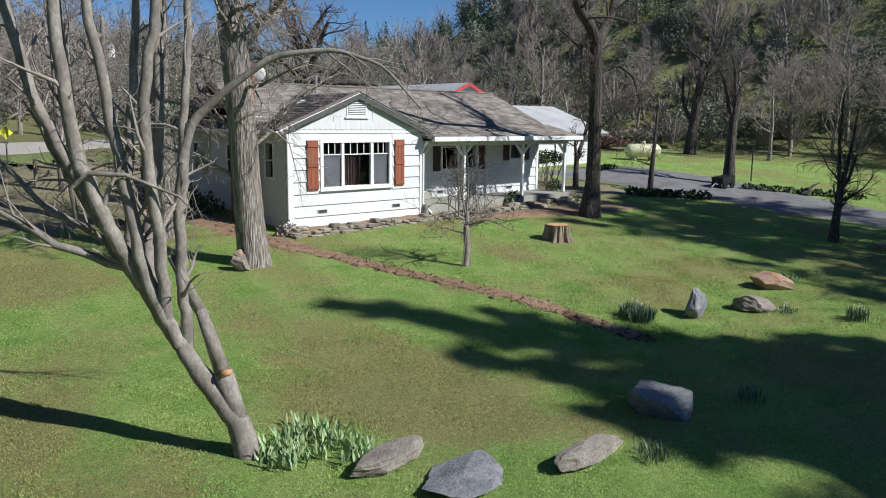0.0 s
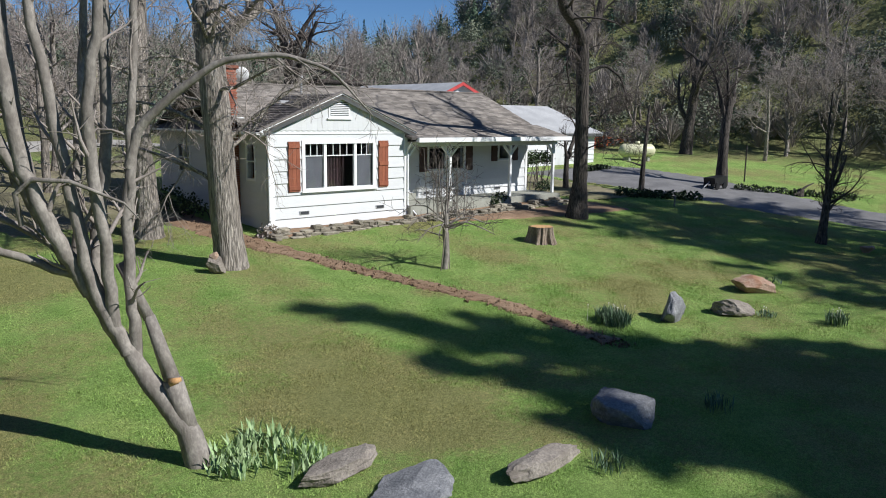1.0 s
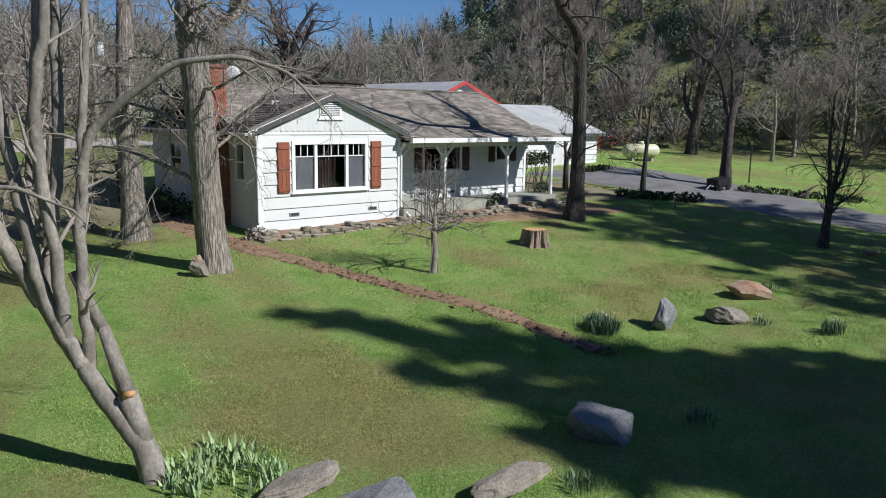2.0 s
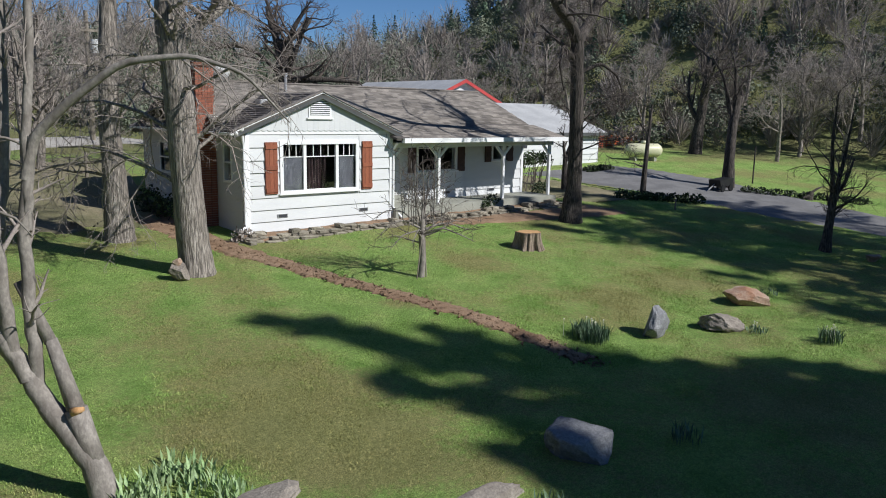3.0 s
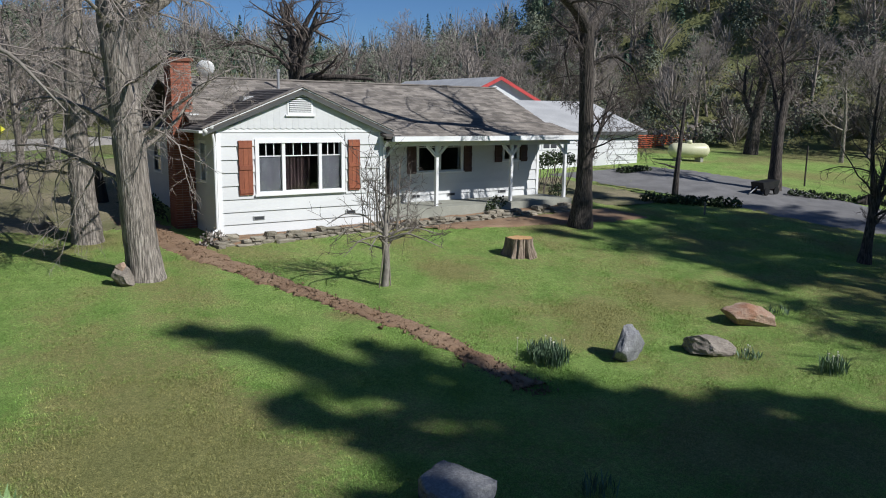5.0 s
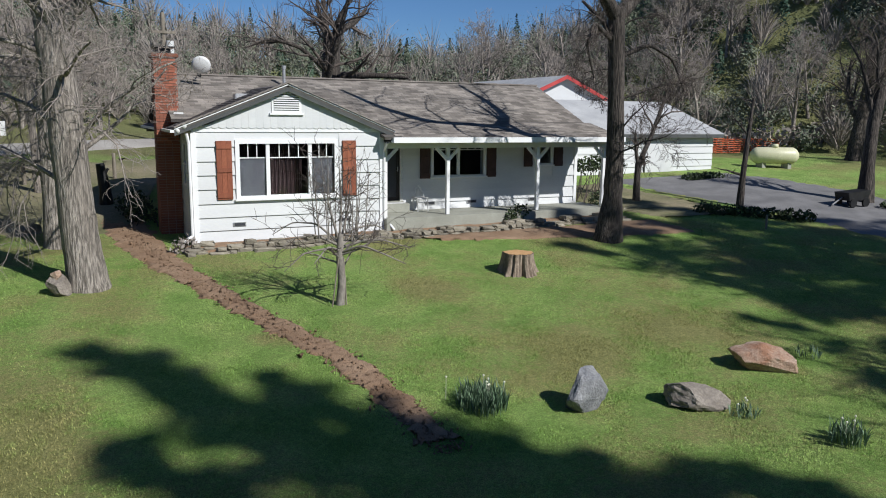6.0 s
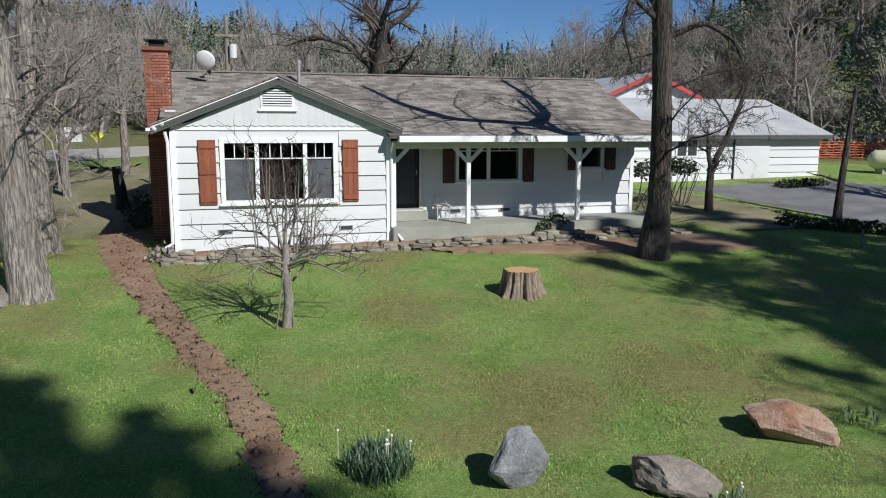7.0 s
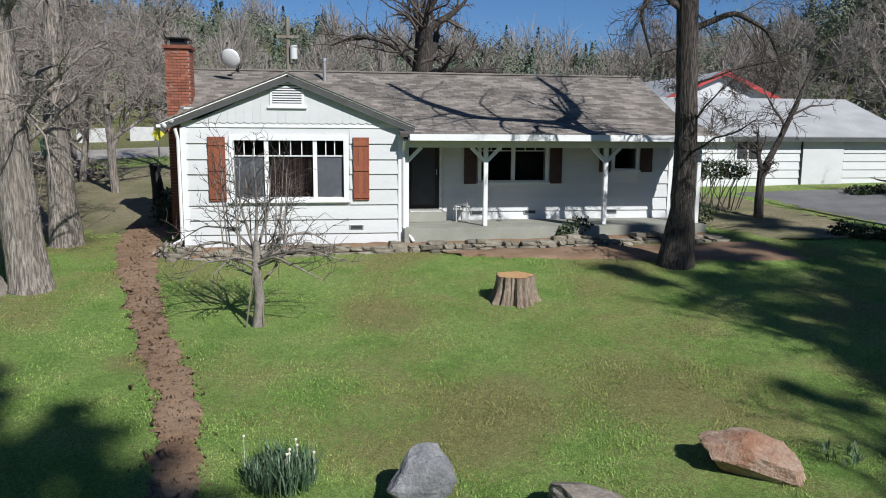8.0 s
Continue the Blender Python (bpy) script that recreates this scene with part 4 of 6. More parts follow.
def walled(name, x0, x1, y0, thick, z0, z1, holes):
    """A wall along x with openings through it, built of blocks around the holes."""
    b = bmesh.new()
    xs = sorted({x0, x1, *[h[0] for h in holes], *[h[1] for h in holes]})
    zs = sorted({z0, z1, *[h[2] for h in holes], *[h[3] for h in holes]})
    solid = lambda i, k: 0 <= i < len(xs) - 1 and 0 <= k < len(zs) - 1 and not any(
        h[0] < (xs[i] + xs[i + 1]) / 2 < h[1] and h[2] < (zs[k] + zs[k + 1]) / 2 < h[3] for h in holes)
    V = {(i, j, k): b.verts.new((x, y, z)) for i, x in enumerate(xs) for j, y in enumerate((y0, y0 + thick)) for k, z in enumerate(zs)}
    for i in range(len(xs) - 1):
        for k in range(len(zs) - 1):
            if not solid(i, k):
                continue
            b.faces.new((V[i, 0, k], V[i + 1, 0, k], V[i + 1, 0, k + 1], V[i, 0, k + 1]))
            b.faces.new((V[i, 1, k], V[i, 1, k + 1], V[i + 1, 1, k + 1], V[i + 1, 1, k]))
            for di, dk, e in ((-1, 0, ((i, k), (i, k + 1))), (1, 0, ((i + 1, k + 1), (i + 1, k))), (0, -1, ((i + 1, k), (i, k))), (0, 1, ((i, k + 1), (i + 1, k + 1)))):
                if not solid(i + di, k + dk):
                    (p, q), (r, t) = e
                    b.faces.new((V[p, 0, q], V[r, 0, t], V[r, 1, t], V[p, 1, q]))
    bmesh.ops.delete(b, geom=[v for v in b.verts if not v.link_faces], context="VERTS")
    bmesh.ops.recalc_face_normals(b, faces=b.faces)
    return part(name, b, M_WHITE, house)


FRONT_WIN = (1.2, 3.8, 1.1, 2.48)
DOOR = (5.55, 6.4, 0.62, 2.6)
PWIN = (7.55, 9.35, 1.4, 2.5)
PWIN2 = (11.35, 11.97, 1.72, 2.5)
wall = walled("wall_front", 0.0, GW, 0.0, 0.16, -0.35, EAVE + 0.06, [FRONT_WIN])
I4 = Matrix.Identity(4)
for z0, z1 in zip(COURSES[:-1], COURSES[1:]):
    for a, c in holes_cut(0.03, GW - 0.03, z0, z1, [(1.09, 3.95, 0.98, 2.57)]):
        board(a, c, z0, z1, I4, wall)
# gable field of upright boards with a scalloped foot
b = bmesh.new()
poly_prism(b, [(0.0, EAVE + 0.07), (GW, EAVE + 0.07), (APEXX, APEXZ)], 0.0, 0.16)
gable = part("gable_wall", b, M_WHITE, house)
n_b = 26
for k in range(n_b):
    xa, xb = 0.12 + k * (GW - 0.24) / n_b, 0.12 + (k + 1) * (GW - 0.24) / n_b - 0.002
    top = lambda x: EAVE + 0.04 + (APEXZ - EAVE - 0.06) * (x / APEXX if x < APEXX else (GW - x) / (GW - APEXX))
    zt = (max(top(xa), 2.95), max(top(xb), 2.95))
    mid = (xa + xb) / 2
    b = bmesh.new()
    poly_prism(b, [(xa, 2.91), (xa + 0.05, 2.885), (mid, 2.875), (xb - 0.05, 2.885), (xb, 2.91), (xb, zt[1]), (xa, zt[0])], -0.05, 0.002)
    part("gable_board", b, M_WHITE, gable)
box("frieze_board", 0.0, GW, -0.03, 0.0, 2.785, 2.9, M_TRIM, house)
for x in (0.0, GW - 0.09):
    box("corner_board", x - 0.02, x + 0.11, -0.055, 0.02, -0.12, 2.78, M_TRIM, house)
# louvred gable vent
vent = box("gable_vent", 2.08, 2.88, -0.075, -0.052, 3.28, 3.84, M_TRIM, house, "louvred attic vent")
# near-black sheet stands for the shade between the slats
box("vent_throat", 2.14, 2.82, -0.08, -0.0755, 3.36, 3.78, M_UNLIT, vent)
box("vent_sill", 2.02, 2.94, -0.11, -0.052, 3.24, 3.285, M_TRIM, vent)
for k in range(7):
    z = 3.375 + k * 0.058
    box("slat", 2.14, 2.82, -0.10, -0.08, z, z + 0.032, M_TRIM, vent)
# foundation vents
for x, y in ((1.15, 0), (4.1, 0), (8.95, PY), (11.3, PY), (7.45, PY)):
    z = 0.3 if y == 0 else 0.47
    fv = box("foundation_vent", x - 0.17, x + 0.17, y - 0.055, y - 0.02, z, z + 0.11, M_METAL, house, "small screened foundation vent")
    box("vent_mesh", x - 0.14, x + 0.14, y - 0.061, y - 0.056, z + 0.015, z + 0.095, M_SCREEN, fv)


def window(x0, x1, z0, z1, y, lights, grid, trim=0.11, screens=()):
    """A framed window. lights: edges between lights, as shares; grid: bars across each top band."""
    b = bmesh.new()
    for a in ((x0 - trim, x1 + trim, z1, z1 + trim), (x0 - trim, x1 + trim, z0 - trim, z0), (x0 - trim, x0, z0, z1), (x1, x1 + trim, z0, z1)):
        bbox(b, a[0], a[1], y - 0.065, y + 0.06, a[2], a[3])
    w = part("window", b, M_TRIM, house, "white-framed window with divided upper lights")
    box("sill", x0 - trim - 0.04, x1 + trim + 0.04, y - 0.11, y - 0.066, z0 - trim - 0.01, z0 - trim + 0.04, M_TRIM, w)
    edges = [x0 + (x1 - x0) * s for s in lights]
    for k in range(len(edges) - 1):
        a, c = edges[k], edges[k + 1]
        if k:
            box("mullion", a - 0.05, a + 0.05, y - 0.03, y + 0.06, z0, z1, M_TRIM, w)
        gap = 0.05 if k else 0.0
        gap2 = 0.05 if k < len(edges) - 2 else 0.0
        a, c = a + gap, c - gap2
        pane = box("pane", a + 0.005, c - 0.005, y + 0.02, y + 0.026, z0 + 0.005, z1 - 0.005, M_GLASS, w)
        pane.visible_shadow = False
        zb = z1 - 0.27 * (z1 - z0)
        bars = bbox(bmesh.new(), a, c, y + 0.003, y + 0.018, zb - 0.014, zb + 0.014)
        for j in range(1, grid[k]):
            xx = a + (c - a) * j / grid[k]
            bbox(bars, xx - 0.012, xx + 0.012, y + 0.004, y + 0.017, zb + 0.014, z1)
        part("muntin", bars, M_TRIM, w)
        if k in screens:
            box("insect_screen", a + 0.01, c - 0.01, y + 0.034, y + 0.038, z0, zb - 0.012, M_SCREEN, w)
    return w


def shutter(x0, x1, z0, z1, y, mat, label):
    s = box("shutter", x0, x1, y - 0.075, y - 0.04, z0, z1, mat, house, label)
    wd = (x1 - x0) / 3
    for k in range(3):
        box("shutter_plank", x0 + k * wd + 0.004, x0 + (k + 1) * wd - 0.004, y - 0.084, y - 0.076, z0, z1, mat, s)
    for z in (z0 + 0.05, (z0 + z1) / 2 - 0.05, z1 - 0.2):
        box("shutter_batten", x0 + 0.01, x1 - 0.01, y - 0.108, y - 0.0845, z, z + 0.12, mat, s)
    return s


window(*FRONT_WIN, 0.0, (0, 0.29, 0.735, 1.0), (3, 4, 3), screens=(0, 2))
shutter(0.6, 1.0, 1.03, 2.56, 0.0, M_SHUTTER, "rust-red board-and-batten shutter")
shutter(4.03, 4.42, 1.03, 2.56, 0.0, M_SHUTTER, "rust-red board-and-batten shutter")
# porch wall
wall = walled("wall_porch", GW, BX, PY, 0.16, -0.35, 3.0, [DOOR, PWIN, PWIN2])
for z0, z1 in zip([0.33, 0.56, 0.92, 1.3, 1.67, 2.03, 2.41], [0.56, 0.92, 1.3, 1.67, 2.03, 2.41, 2.7]):
    for a, c in holes_cut(GW + 0.02, BX, z0, z1, [(5.45, 6.5, 0.3, 2.72), (7.45, 9.45, 1.29, 2.6), (11.25, 12.07, 1.61, 2.6)]):
        board(a, c, z0, z1, Matrix.Translation((0, PY, 0)), wall)
box("corner_board", BX - 0.09, BX + 0.025, PY - 0.055, PY + 0.02, 0.3, 2.7, M_TRIM, house)
window(*PWIN, PY, (0, 0.5, 1.0), (3, 3), 0.09)
window(*PWIN2, PY, (0, 1.0), (3,), 0.09)
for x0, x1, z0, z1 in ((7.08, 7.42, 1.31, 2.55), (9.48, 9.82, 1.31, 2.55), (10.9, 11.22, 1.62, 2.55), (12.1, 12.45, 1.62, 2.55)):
    shutter(x0, x1, z0, z1, PY, M_SHUTTERSHADE, "shutter coloured darker for the shade of the porch")
# entrance: frame, near-black leaf standing for the open doorway's shade, threshold
b = bmesh.new()
for a in ((5.46, 5.55, 0.6, 2.7), (6.4, 6.49, 0.6, 2.7), (5.46, 6.49, 2.6, 2.7)):
    bbox(b, a[0], a[1], PY - 0.05, PY + 0.1, a[2], a[3])
entry = part("front_door", b, M_GREYPAINT, house, "white door frame round a near-black leaf that stands for the dim doorway")
leaf = box("door_leaf", 5.56, 6.39, PY + 0.03, PY + 0.07, 0.63, 2.6, M_UNLIT, entry)
box("door_panel", 5.66, 6.29, PY + 0.015, PY + 0.0295, 0.75, 2.45, M_SCREEN, leaf)
b = rod(bmesh.new(), (6.33, PY - 0.02, 1.55), (6.33, PY - 0.02, 1.7), 0.014, sides=8)
rod(b, (6.33, PY - 0.02, 1.58), (6.33, PY + 0.03, 1.58), 0.01, sides=8)
part("door_handle", b, M_METAL, leaf)
box("threshold", 5.46, 6.49, PY - 0.12, PY + 0.02, 0.6, 0.64, M_CONCRETE, entry)
# left, right and back walls, floor; the rooms' dimness is put into their colour
LW = [(3.2, 3.9, 1.35, 2.3), (5.6, 6.5, 1.35, 2.3), (0.9, 1.35, 1.4, 2.45)]
TURN = Matrix.Rotation(radians(-90), 4, "Z")         # boards of the left wall run along y, facing -x
b = bmesh.new()
ys = sorted({0.16, BY, *[h[0] for h in LW], *[h[1] for h in LW]})
for a, c in zip(ys[:-1], ys[1:]):
    hs = [h for h in LW if h[0] < (a + c) / 2 < h[1]]
    if hs:
        bbox(b, 0.0, 0.16, a, c, -0.35, hs[0][2])
        bbox(b, 0.0, 0.16, a, c, hs[0][3], 2.9)
    else:
        bbox(b, 0.0, 0.16, a, c, -0.35, 2.9)
wall = part("wall_left", b, M_WHITE, house)
for z0, z1 in zip(COURSES[:-1], COURSES[1:]):
    for a, c in holes_cut(0.17, BY - 0.02, z0, z1, [(h[0] - 0.08, h[1] + 0.08, h[2] - 0.08, h[3] + 0.08) for h in LW]):
        board(-c, -a, z0, z1, TURN, wall)
for y0, y1, z0, z1 in LW:
    b = bmesh.new()
    for a in ((y0 - 0.08, y1 + 0.08, z1, z1 + 0.08), (y0 - 0.08, y1 + 0.08, z0 - 0.08, z0), (y0 - 0.08, y0, z0, z1), (y1, y1 + 0.08, z0, z1), (y0, y1, (z0 + z1) / 2 - 0.02, (z0 + z1) / 2 + 0.02)):
        bbox(b, -0.04, 0.08, a[0], a[1], a[2], a[3])
    w = part("window", b, M_TRIM, house)
    p = box("pane", 0.03, 0.036, y0, y1, z0, z1, M_GLASS, w)
    p.visible_shadow = False
box("wall_right", BX - 0.16, BX, PY + 0.16, BY, -0.35, 3.0, M_WHITE, house)
box("wall_back", 0.0, BX, BY, BY + 0.16, -0.35, 3.0, M_WHITE, house)
box("wing_side_wall", GW - 0.16, GW, 0.16, PY, -0.35, 2.75, M_WHITE, house)
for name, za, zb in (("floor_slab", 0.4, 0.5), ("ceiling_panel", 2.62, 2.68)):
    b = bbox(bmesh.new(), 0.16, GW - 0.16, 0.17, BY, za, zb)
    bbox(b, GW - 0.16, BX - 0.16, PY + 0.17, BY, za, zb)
    part(name, b, M_UNLIT, house)
box("partition", GW - 0.3, GW - 0.17, 0.17, BY, 0.5, 2.62, M_UNLIT, house)
box("room_back", 0.17, BX - 0.17, 4.2, 4.3, 0.5, 2.62, M_UNLIT, house)
b = bmesh.new()
for k in range(18):
    rod(b, (2.05 + k * 0.055, 0.5 + 0.03 * (k % 2), 0.8), (2.05 + k * 0.055, 0.5 + 0.03 * (k % 2), 2.5), 0.035, sides=6)
tagged(part("curtain", b, M_CURTAIN, None), "dark maroon curtain hanging inside the big front window", "curtain")

# roofs
RIDGE_Y, RIDGE_Z, X0, X1 = 4.45, 4.43, -0.3, 13.2
BREAK_Y, BREAK_Z, EAVE_Y, EAVE_Z = 1.35, 3.1, -0.45, 2.66
b = bmesh.new()
slab(b, [(X0, BREAK_Y, BREAK_Z), (X1, BREAK_Y, BREAK_Z), (X1, RIDGE_Y, RIDGE_Z), (X0, RIDGE_Y, RIDGE_Z)], 0.09)
slab(b, [(X0, RIDGE_Y, RIDGE_Z), (X1, RIDGE_Y, RIDGE_Z), (X1, BY + 0.5, 2.7), (X0, BY + 0.5, 2.7)], 0.09)
slab(b, [(GW - 0.1, EAVE_Y, EAVE_Z), (X1 + 0.3, EAVE_Y, EAVE_Z), (X1, BREAK_Y, BREAK_Z), (GW - 0.1, BREAK_Y, BREAK_Z)], 0.08)
roof = part("roof", b, M_ROOFBASE, house, "weathered brown-grey shingle roof")
b = bmesh.new()
GY0, GY1, OVER = -0.2, 3.6, 0.42
SL = (APEXZ + 0.12 - 2.86) / (APEXX + OVER)
AZ = APEXZ + 0.13
slab(b, [(APEXX - (APEXX + OVER), GY0, AZ - SL * (APEXX + OVER)), (APEXX, GY0, AZ), (APEXX, GY1, AZ), (-OVER, GY1, AZ - SL * (APEXX + OVER))], 0.08)
slab(b, [(APEXX, GY0, AZ), (GW + 0.3, GY0, AZ - SL * (GW + 0.3 - APEXX)), (GW + 0.3, GY1, AZ - SL * (GW + 0.3 - APEXX)), (APEXX, GY1, AZ)], 0.08)
slab(b, [(-OVER, GY1, AZ - SL * (APEXX + OVER)), (0.3, GY1, AZ - SL * (APEXX - 0.3)), (0.3, BY + 0.3, AZ - SL * (APEXX - 0.3)), (-OVER, BY + 0.3, AZ - SL * (APEXX + OVER))], 0.08)
wing_roof = part("wing_roof", b, M_ROOFBASE, house, "gabled roof of the front wing")


def shingle_rows(rng, p0, along, up, width, length, skip=None, dx=0.3, dz=0.145):
    """Overlapping tabs over a roof plane; returns vertices and quads."""
    along, up = unit(np.array(along, float)), unit(np.array(up, float))
    nrm = np.cross(along, up)
    nrm = nrm if nrm[2] > 0 else -nrm
    vs, fs = [], []
    rows = int(length / dz)
    for r in range(rows):
        off = (r % 2) * dx * 0.5 + rng.uniform(-0.03, 0.03)
        for c in range(-1, int(width / dx) + 1):
            a0, a1 = max(c * dx + off, 0), min((c + 1) * dx + off - 0.008, width)
            if a1 - a0 < 0.04:
                continue
            foot, head = r * dz + rng.uniform(-0.006, 0.006), min((r + 1.25) * dz, length)
            mid = np.array(p0) + along * (a0 + a1) / 2 + up * foot
            if skip and skip(mid):
                continue
            lift = 0.016 + rng.uniform(0, 0.006)
            o = len(vs)
            for a, u2, h in ((a0, foot, lift), (a1, foot, lift), (a1, head, 0.004), (a0, head, 0.004), (a0, foot, 0.0), (a1, foot, 0.0)):
                vs.append(np.array(p0) + along * a + up * u2 + nrm * h)
            fs += [(o, o + 1, o + 2, o + 3), (o + 4, o + 5, o + 1, o)]
    return np.array(vs), np.array(fs)


def shingle_part(name, rows, parent):
    vs, fs, base = [], [], 0
    for v, f in rows:
        vs.append(v)
        fs.append(f + base)
        base += len(v)
    ob = under(new(name, big_mesh(name, np.concatenate(vs), np.concatenate(fs), M_SHINGLE)), parent)
    tagged(ob, kind="stuff")


rng = np.random.default_rng(3)


def under_wing(p):
    """True where the main roof lies below the wing's roof."""
    if p[1] > GY1 or p[0] > GW + 0.3 or p[0] < -OVER:
        return False
    return AZ - SL * abs(p[0] - APEXX) > p[2] + 0.02


main_len = math.hypot(RIDGE_Y - BREAK_Y, RIDGE_Z - BREAK_Z)
porch_len = math.hypot(BREAK_Y - EAVE_Y, BREAK_Z - EAVE_Z)
rows = [shingle_rows(rng, (X0, BREAK_Y, BREAK_Z), (1, 0, 0), (0, RIDGE_Y - BREAK_Y, RIDGE_Z - BREAK_Z), X1 - X0, main_len, under_wing),
        shingle_rows(rng, (GW + 0.1, EAVE_Y, EAVE_Z), (1, 0, 0), (0, BREAK_Y - EAVE_Y, BREAK_Z - EAVE_Z), X1 + 0.2 - GW - 0.1, porch_len, under_wing)]
shingle_part("shingles", rows, roof)


def under_main(p):
    m = BREAK_Z + (p[1] - BREAK_Y) * (RIDGE_Z - BREAK_Z) / (RIDGE_Y - BREAK_Y)
    return p[1] > BREAK_Y and m > p[2] + 0.02


wl = math.hypot(APEXX + OVER, SL * (APEXX + OVER))
wr2 = math.hypot(GW + 0.3 - APEXX, SL * (GW + 0.3 - APEXX))
rows = [shingle_rows(rng, (-OVER, GY0, AZ - SL * (APEXX + OVER)), (0, 1, 0), (1, 0, SL), GY1 - GY0, wl, under_main),
        shingle_rows(rng, (GW + 0.3, GY0, AZ - SL * (GW + 0.3 - APEXX)), (0, 1, 0), (-1, 0, SL), GY1 - GY0, wr2, under_main)]
shingle_part("shingles", rows, wing_roof)
# cap shingles along the rakes and ridge
for k in range(17):
    x = -OVER + 0.03 + k * (APEXX + OVER) / 17
    box("rake_cap", -0.03, 0.2, -0.05, 0.16, 0.0, 0.03, M_SHINGLE, wing_roof, m=Matrix.Translation((x, GY0, AZ - SL * abs(x - APEXX) + 0.012)) @ Matrix.Rotation(-math.atan(SL) - 0.1, 4, "Y"))
for k in range(17):
    x = APEXX + 0.03 + k * (GW + 0.3 - APEXX) / 17
    box("rake_cap", -0.03, 0.17, -0.05, 0.14, 0.0, 0.02, M_SHINGLE, wing_roof, m=Matrix.Translation((x, GY0, AZ - SL * abs(x - APEXX) + 0.012)) @ Matrix.Rotation(math.atan(SL) + 0.03, 4, "Y"))
for k in range(46):
    x = X0 + k * 0.293
    box("ridge_cap", x, x + 0.3, RIDGE_Y - 0.13, RIDGE_Y + 0.13, RIDGE_Z - 0.01, RIDGE_Z + 0.03 + 0.008 * (k % 2), M_SHINGLE, roof)
# barge boards with a pale edge; the rake's shade is put into their dark colour
for sgn, run in ((-1, APEXX + OVER), (1, GW + 0.3 - APEXX)):
    b = bmesh.new()
    zt = AZ - 0.085
    poly_prism(b, [(APEXX, zt), (APEXX + sgn * run, zt - SL * run), (APEXX + sgn * run, zt - SL * run - 0.1), (APEXX, zt - 0.11)], GY0 + 0.004, GY0 + 0.03)
    part("barge_board", b, M_EAVESHADE, wing_roof, "barge board coloured dark as the shade under the rake")
    b = bmesh.new()
    poly_prism(b, [(APEXX, AZ - 0.004), (APEXX + sgn * run, AZ - SL * run - 0.004), (APEXX + sgn * run, AZ - SL * run - 0.032), (APEXX, AZ - 0.032)], GY0 - 0.018, GY0 - 0.002)
    part("drip_edge", b, M_TRIM, wing_roof)
b = bmesh.new()
poly_prism(b, [(-OVER, 2.86 - 0.09), (-OVER, 2.86 - 0.02), (-OVER - 0.1, 2.86 - 0.02), (-OVER - 0.1, 2.86 - 0.09)], GY0, BY)
part("gutter", b, M_TRIM, house)
# porch beam, gutter, ceiling, posts
box("porch_beam", GW + 0.02, 13.3, 0.02, 0.16, 2.32, 2.5, M_TRIM, house)
box("porch_fascia", GW + 0.1, 13.45, EAVE_Y + 0.0, EAVE_Y + 0.03, 2.5, 2.575, M_TRIM, house)
b = bmesh.new()
poly_prism(b, [(GW + 0.12, 2.5), (13.5, 2.5), (13.5, 2.655), (GW + 0.12, 2.655)], EAVE_Y - 0.12, EAVE_Y - 0.003)
part("gutter", b, M_TRIM, house, "white rain gutter along the porch eave")
# near-black ceiling keeps bounced light down and deepens the porch shade
box("porch_ceiling", GW + 0.02, 13.3, EAVE_Y + 0.03, PY, 2.5, 2.53, M_EAVESHADE, house)


def porch_post(x, left, right):
    p = box("porch_post", x - 0.055, x + 0.055, 0.04, 0.15, DECK, 2.32, M_TRIM, house, "square white porch post with angled braces", 0.008)
    for sgn, on in ((-1, left), (1, right)):
        if on:
            m = Matrix.Translation((x + sgn * 0.03, 0.095, 1.98)) @ Matrix.Rotation(sgn * radians(45), 4, "Y")
            box("brace", -0.045, 0.045, -0.04, 0.04, 0.0, 0.49, M_TRIM, p, m=m)


porch_post(5.36, False, True)
porch_post(7.38, True, True)
porch_post(10.57, True, True)
porch_post(13.15, True, False)
# downpipes
for pts in ([(-0.12, -0.1, 2.75), (-0.07, -0.06, 2.5), (-0.07, -0.06, 0.1), (-0.3, -0.12, -0.02)], [(5.28, -0.3, 2.5), (5.27, -0.07, 2.25), (5.27, -0.07, 0.35), (5.5, -0.28, 0.0)]):
    b = bmesh.new()
    for p, q in zip(pts[:-1], pts[1:]):
        rod(b, p, q, 0.04, sides=8)
    part("downpipe", b, M_TRIM, house)
# floodlights under the left eave
fl = box("floodlight", -0.2, -0.1, -0.14, -0.05, 2.84, 2.9, M_BLACK, house, "twin security floodlight")
for dx, dz in ((-0.22, -0.06), (-0.04, 0.08)):
    b = rod(bmesh.new(), (-0.15 + dx, -0.2, 2.86 + dz), (-0.15 + dx * 0.6, -0.1, 2.88 + dz * 0.6), 0.075, 0.05, 12)
    part("lamp_head", b, M_PALEPLASTIC, fl, smooth=True)
# porch slab, entrance step
slab_ob = box("porch_deck", GW + 0.02, 13.3, -0.22, PY, -0.3, DECK, M_CONCRETE, house, "grey concrete porch floor", 0.015)
tagged(box("entrance_step", 5.45, 6.52, 0.95, PY - 0.14, DECK, 0.6, M_CONCRETE, None, bevel=0.015), "pale concrete step before the front door", "step")
mat_ob = box("doormat", 5.55, 6.4, 1.0, 1.3, 0.602, 0.625, M_PALEPLASTIC, None, bevel=0.006)
tagged(mat_ob, "pale mat lying on the entrance step", "doormat")
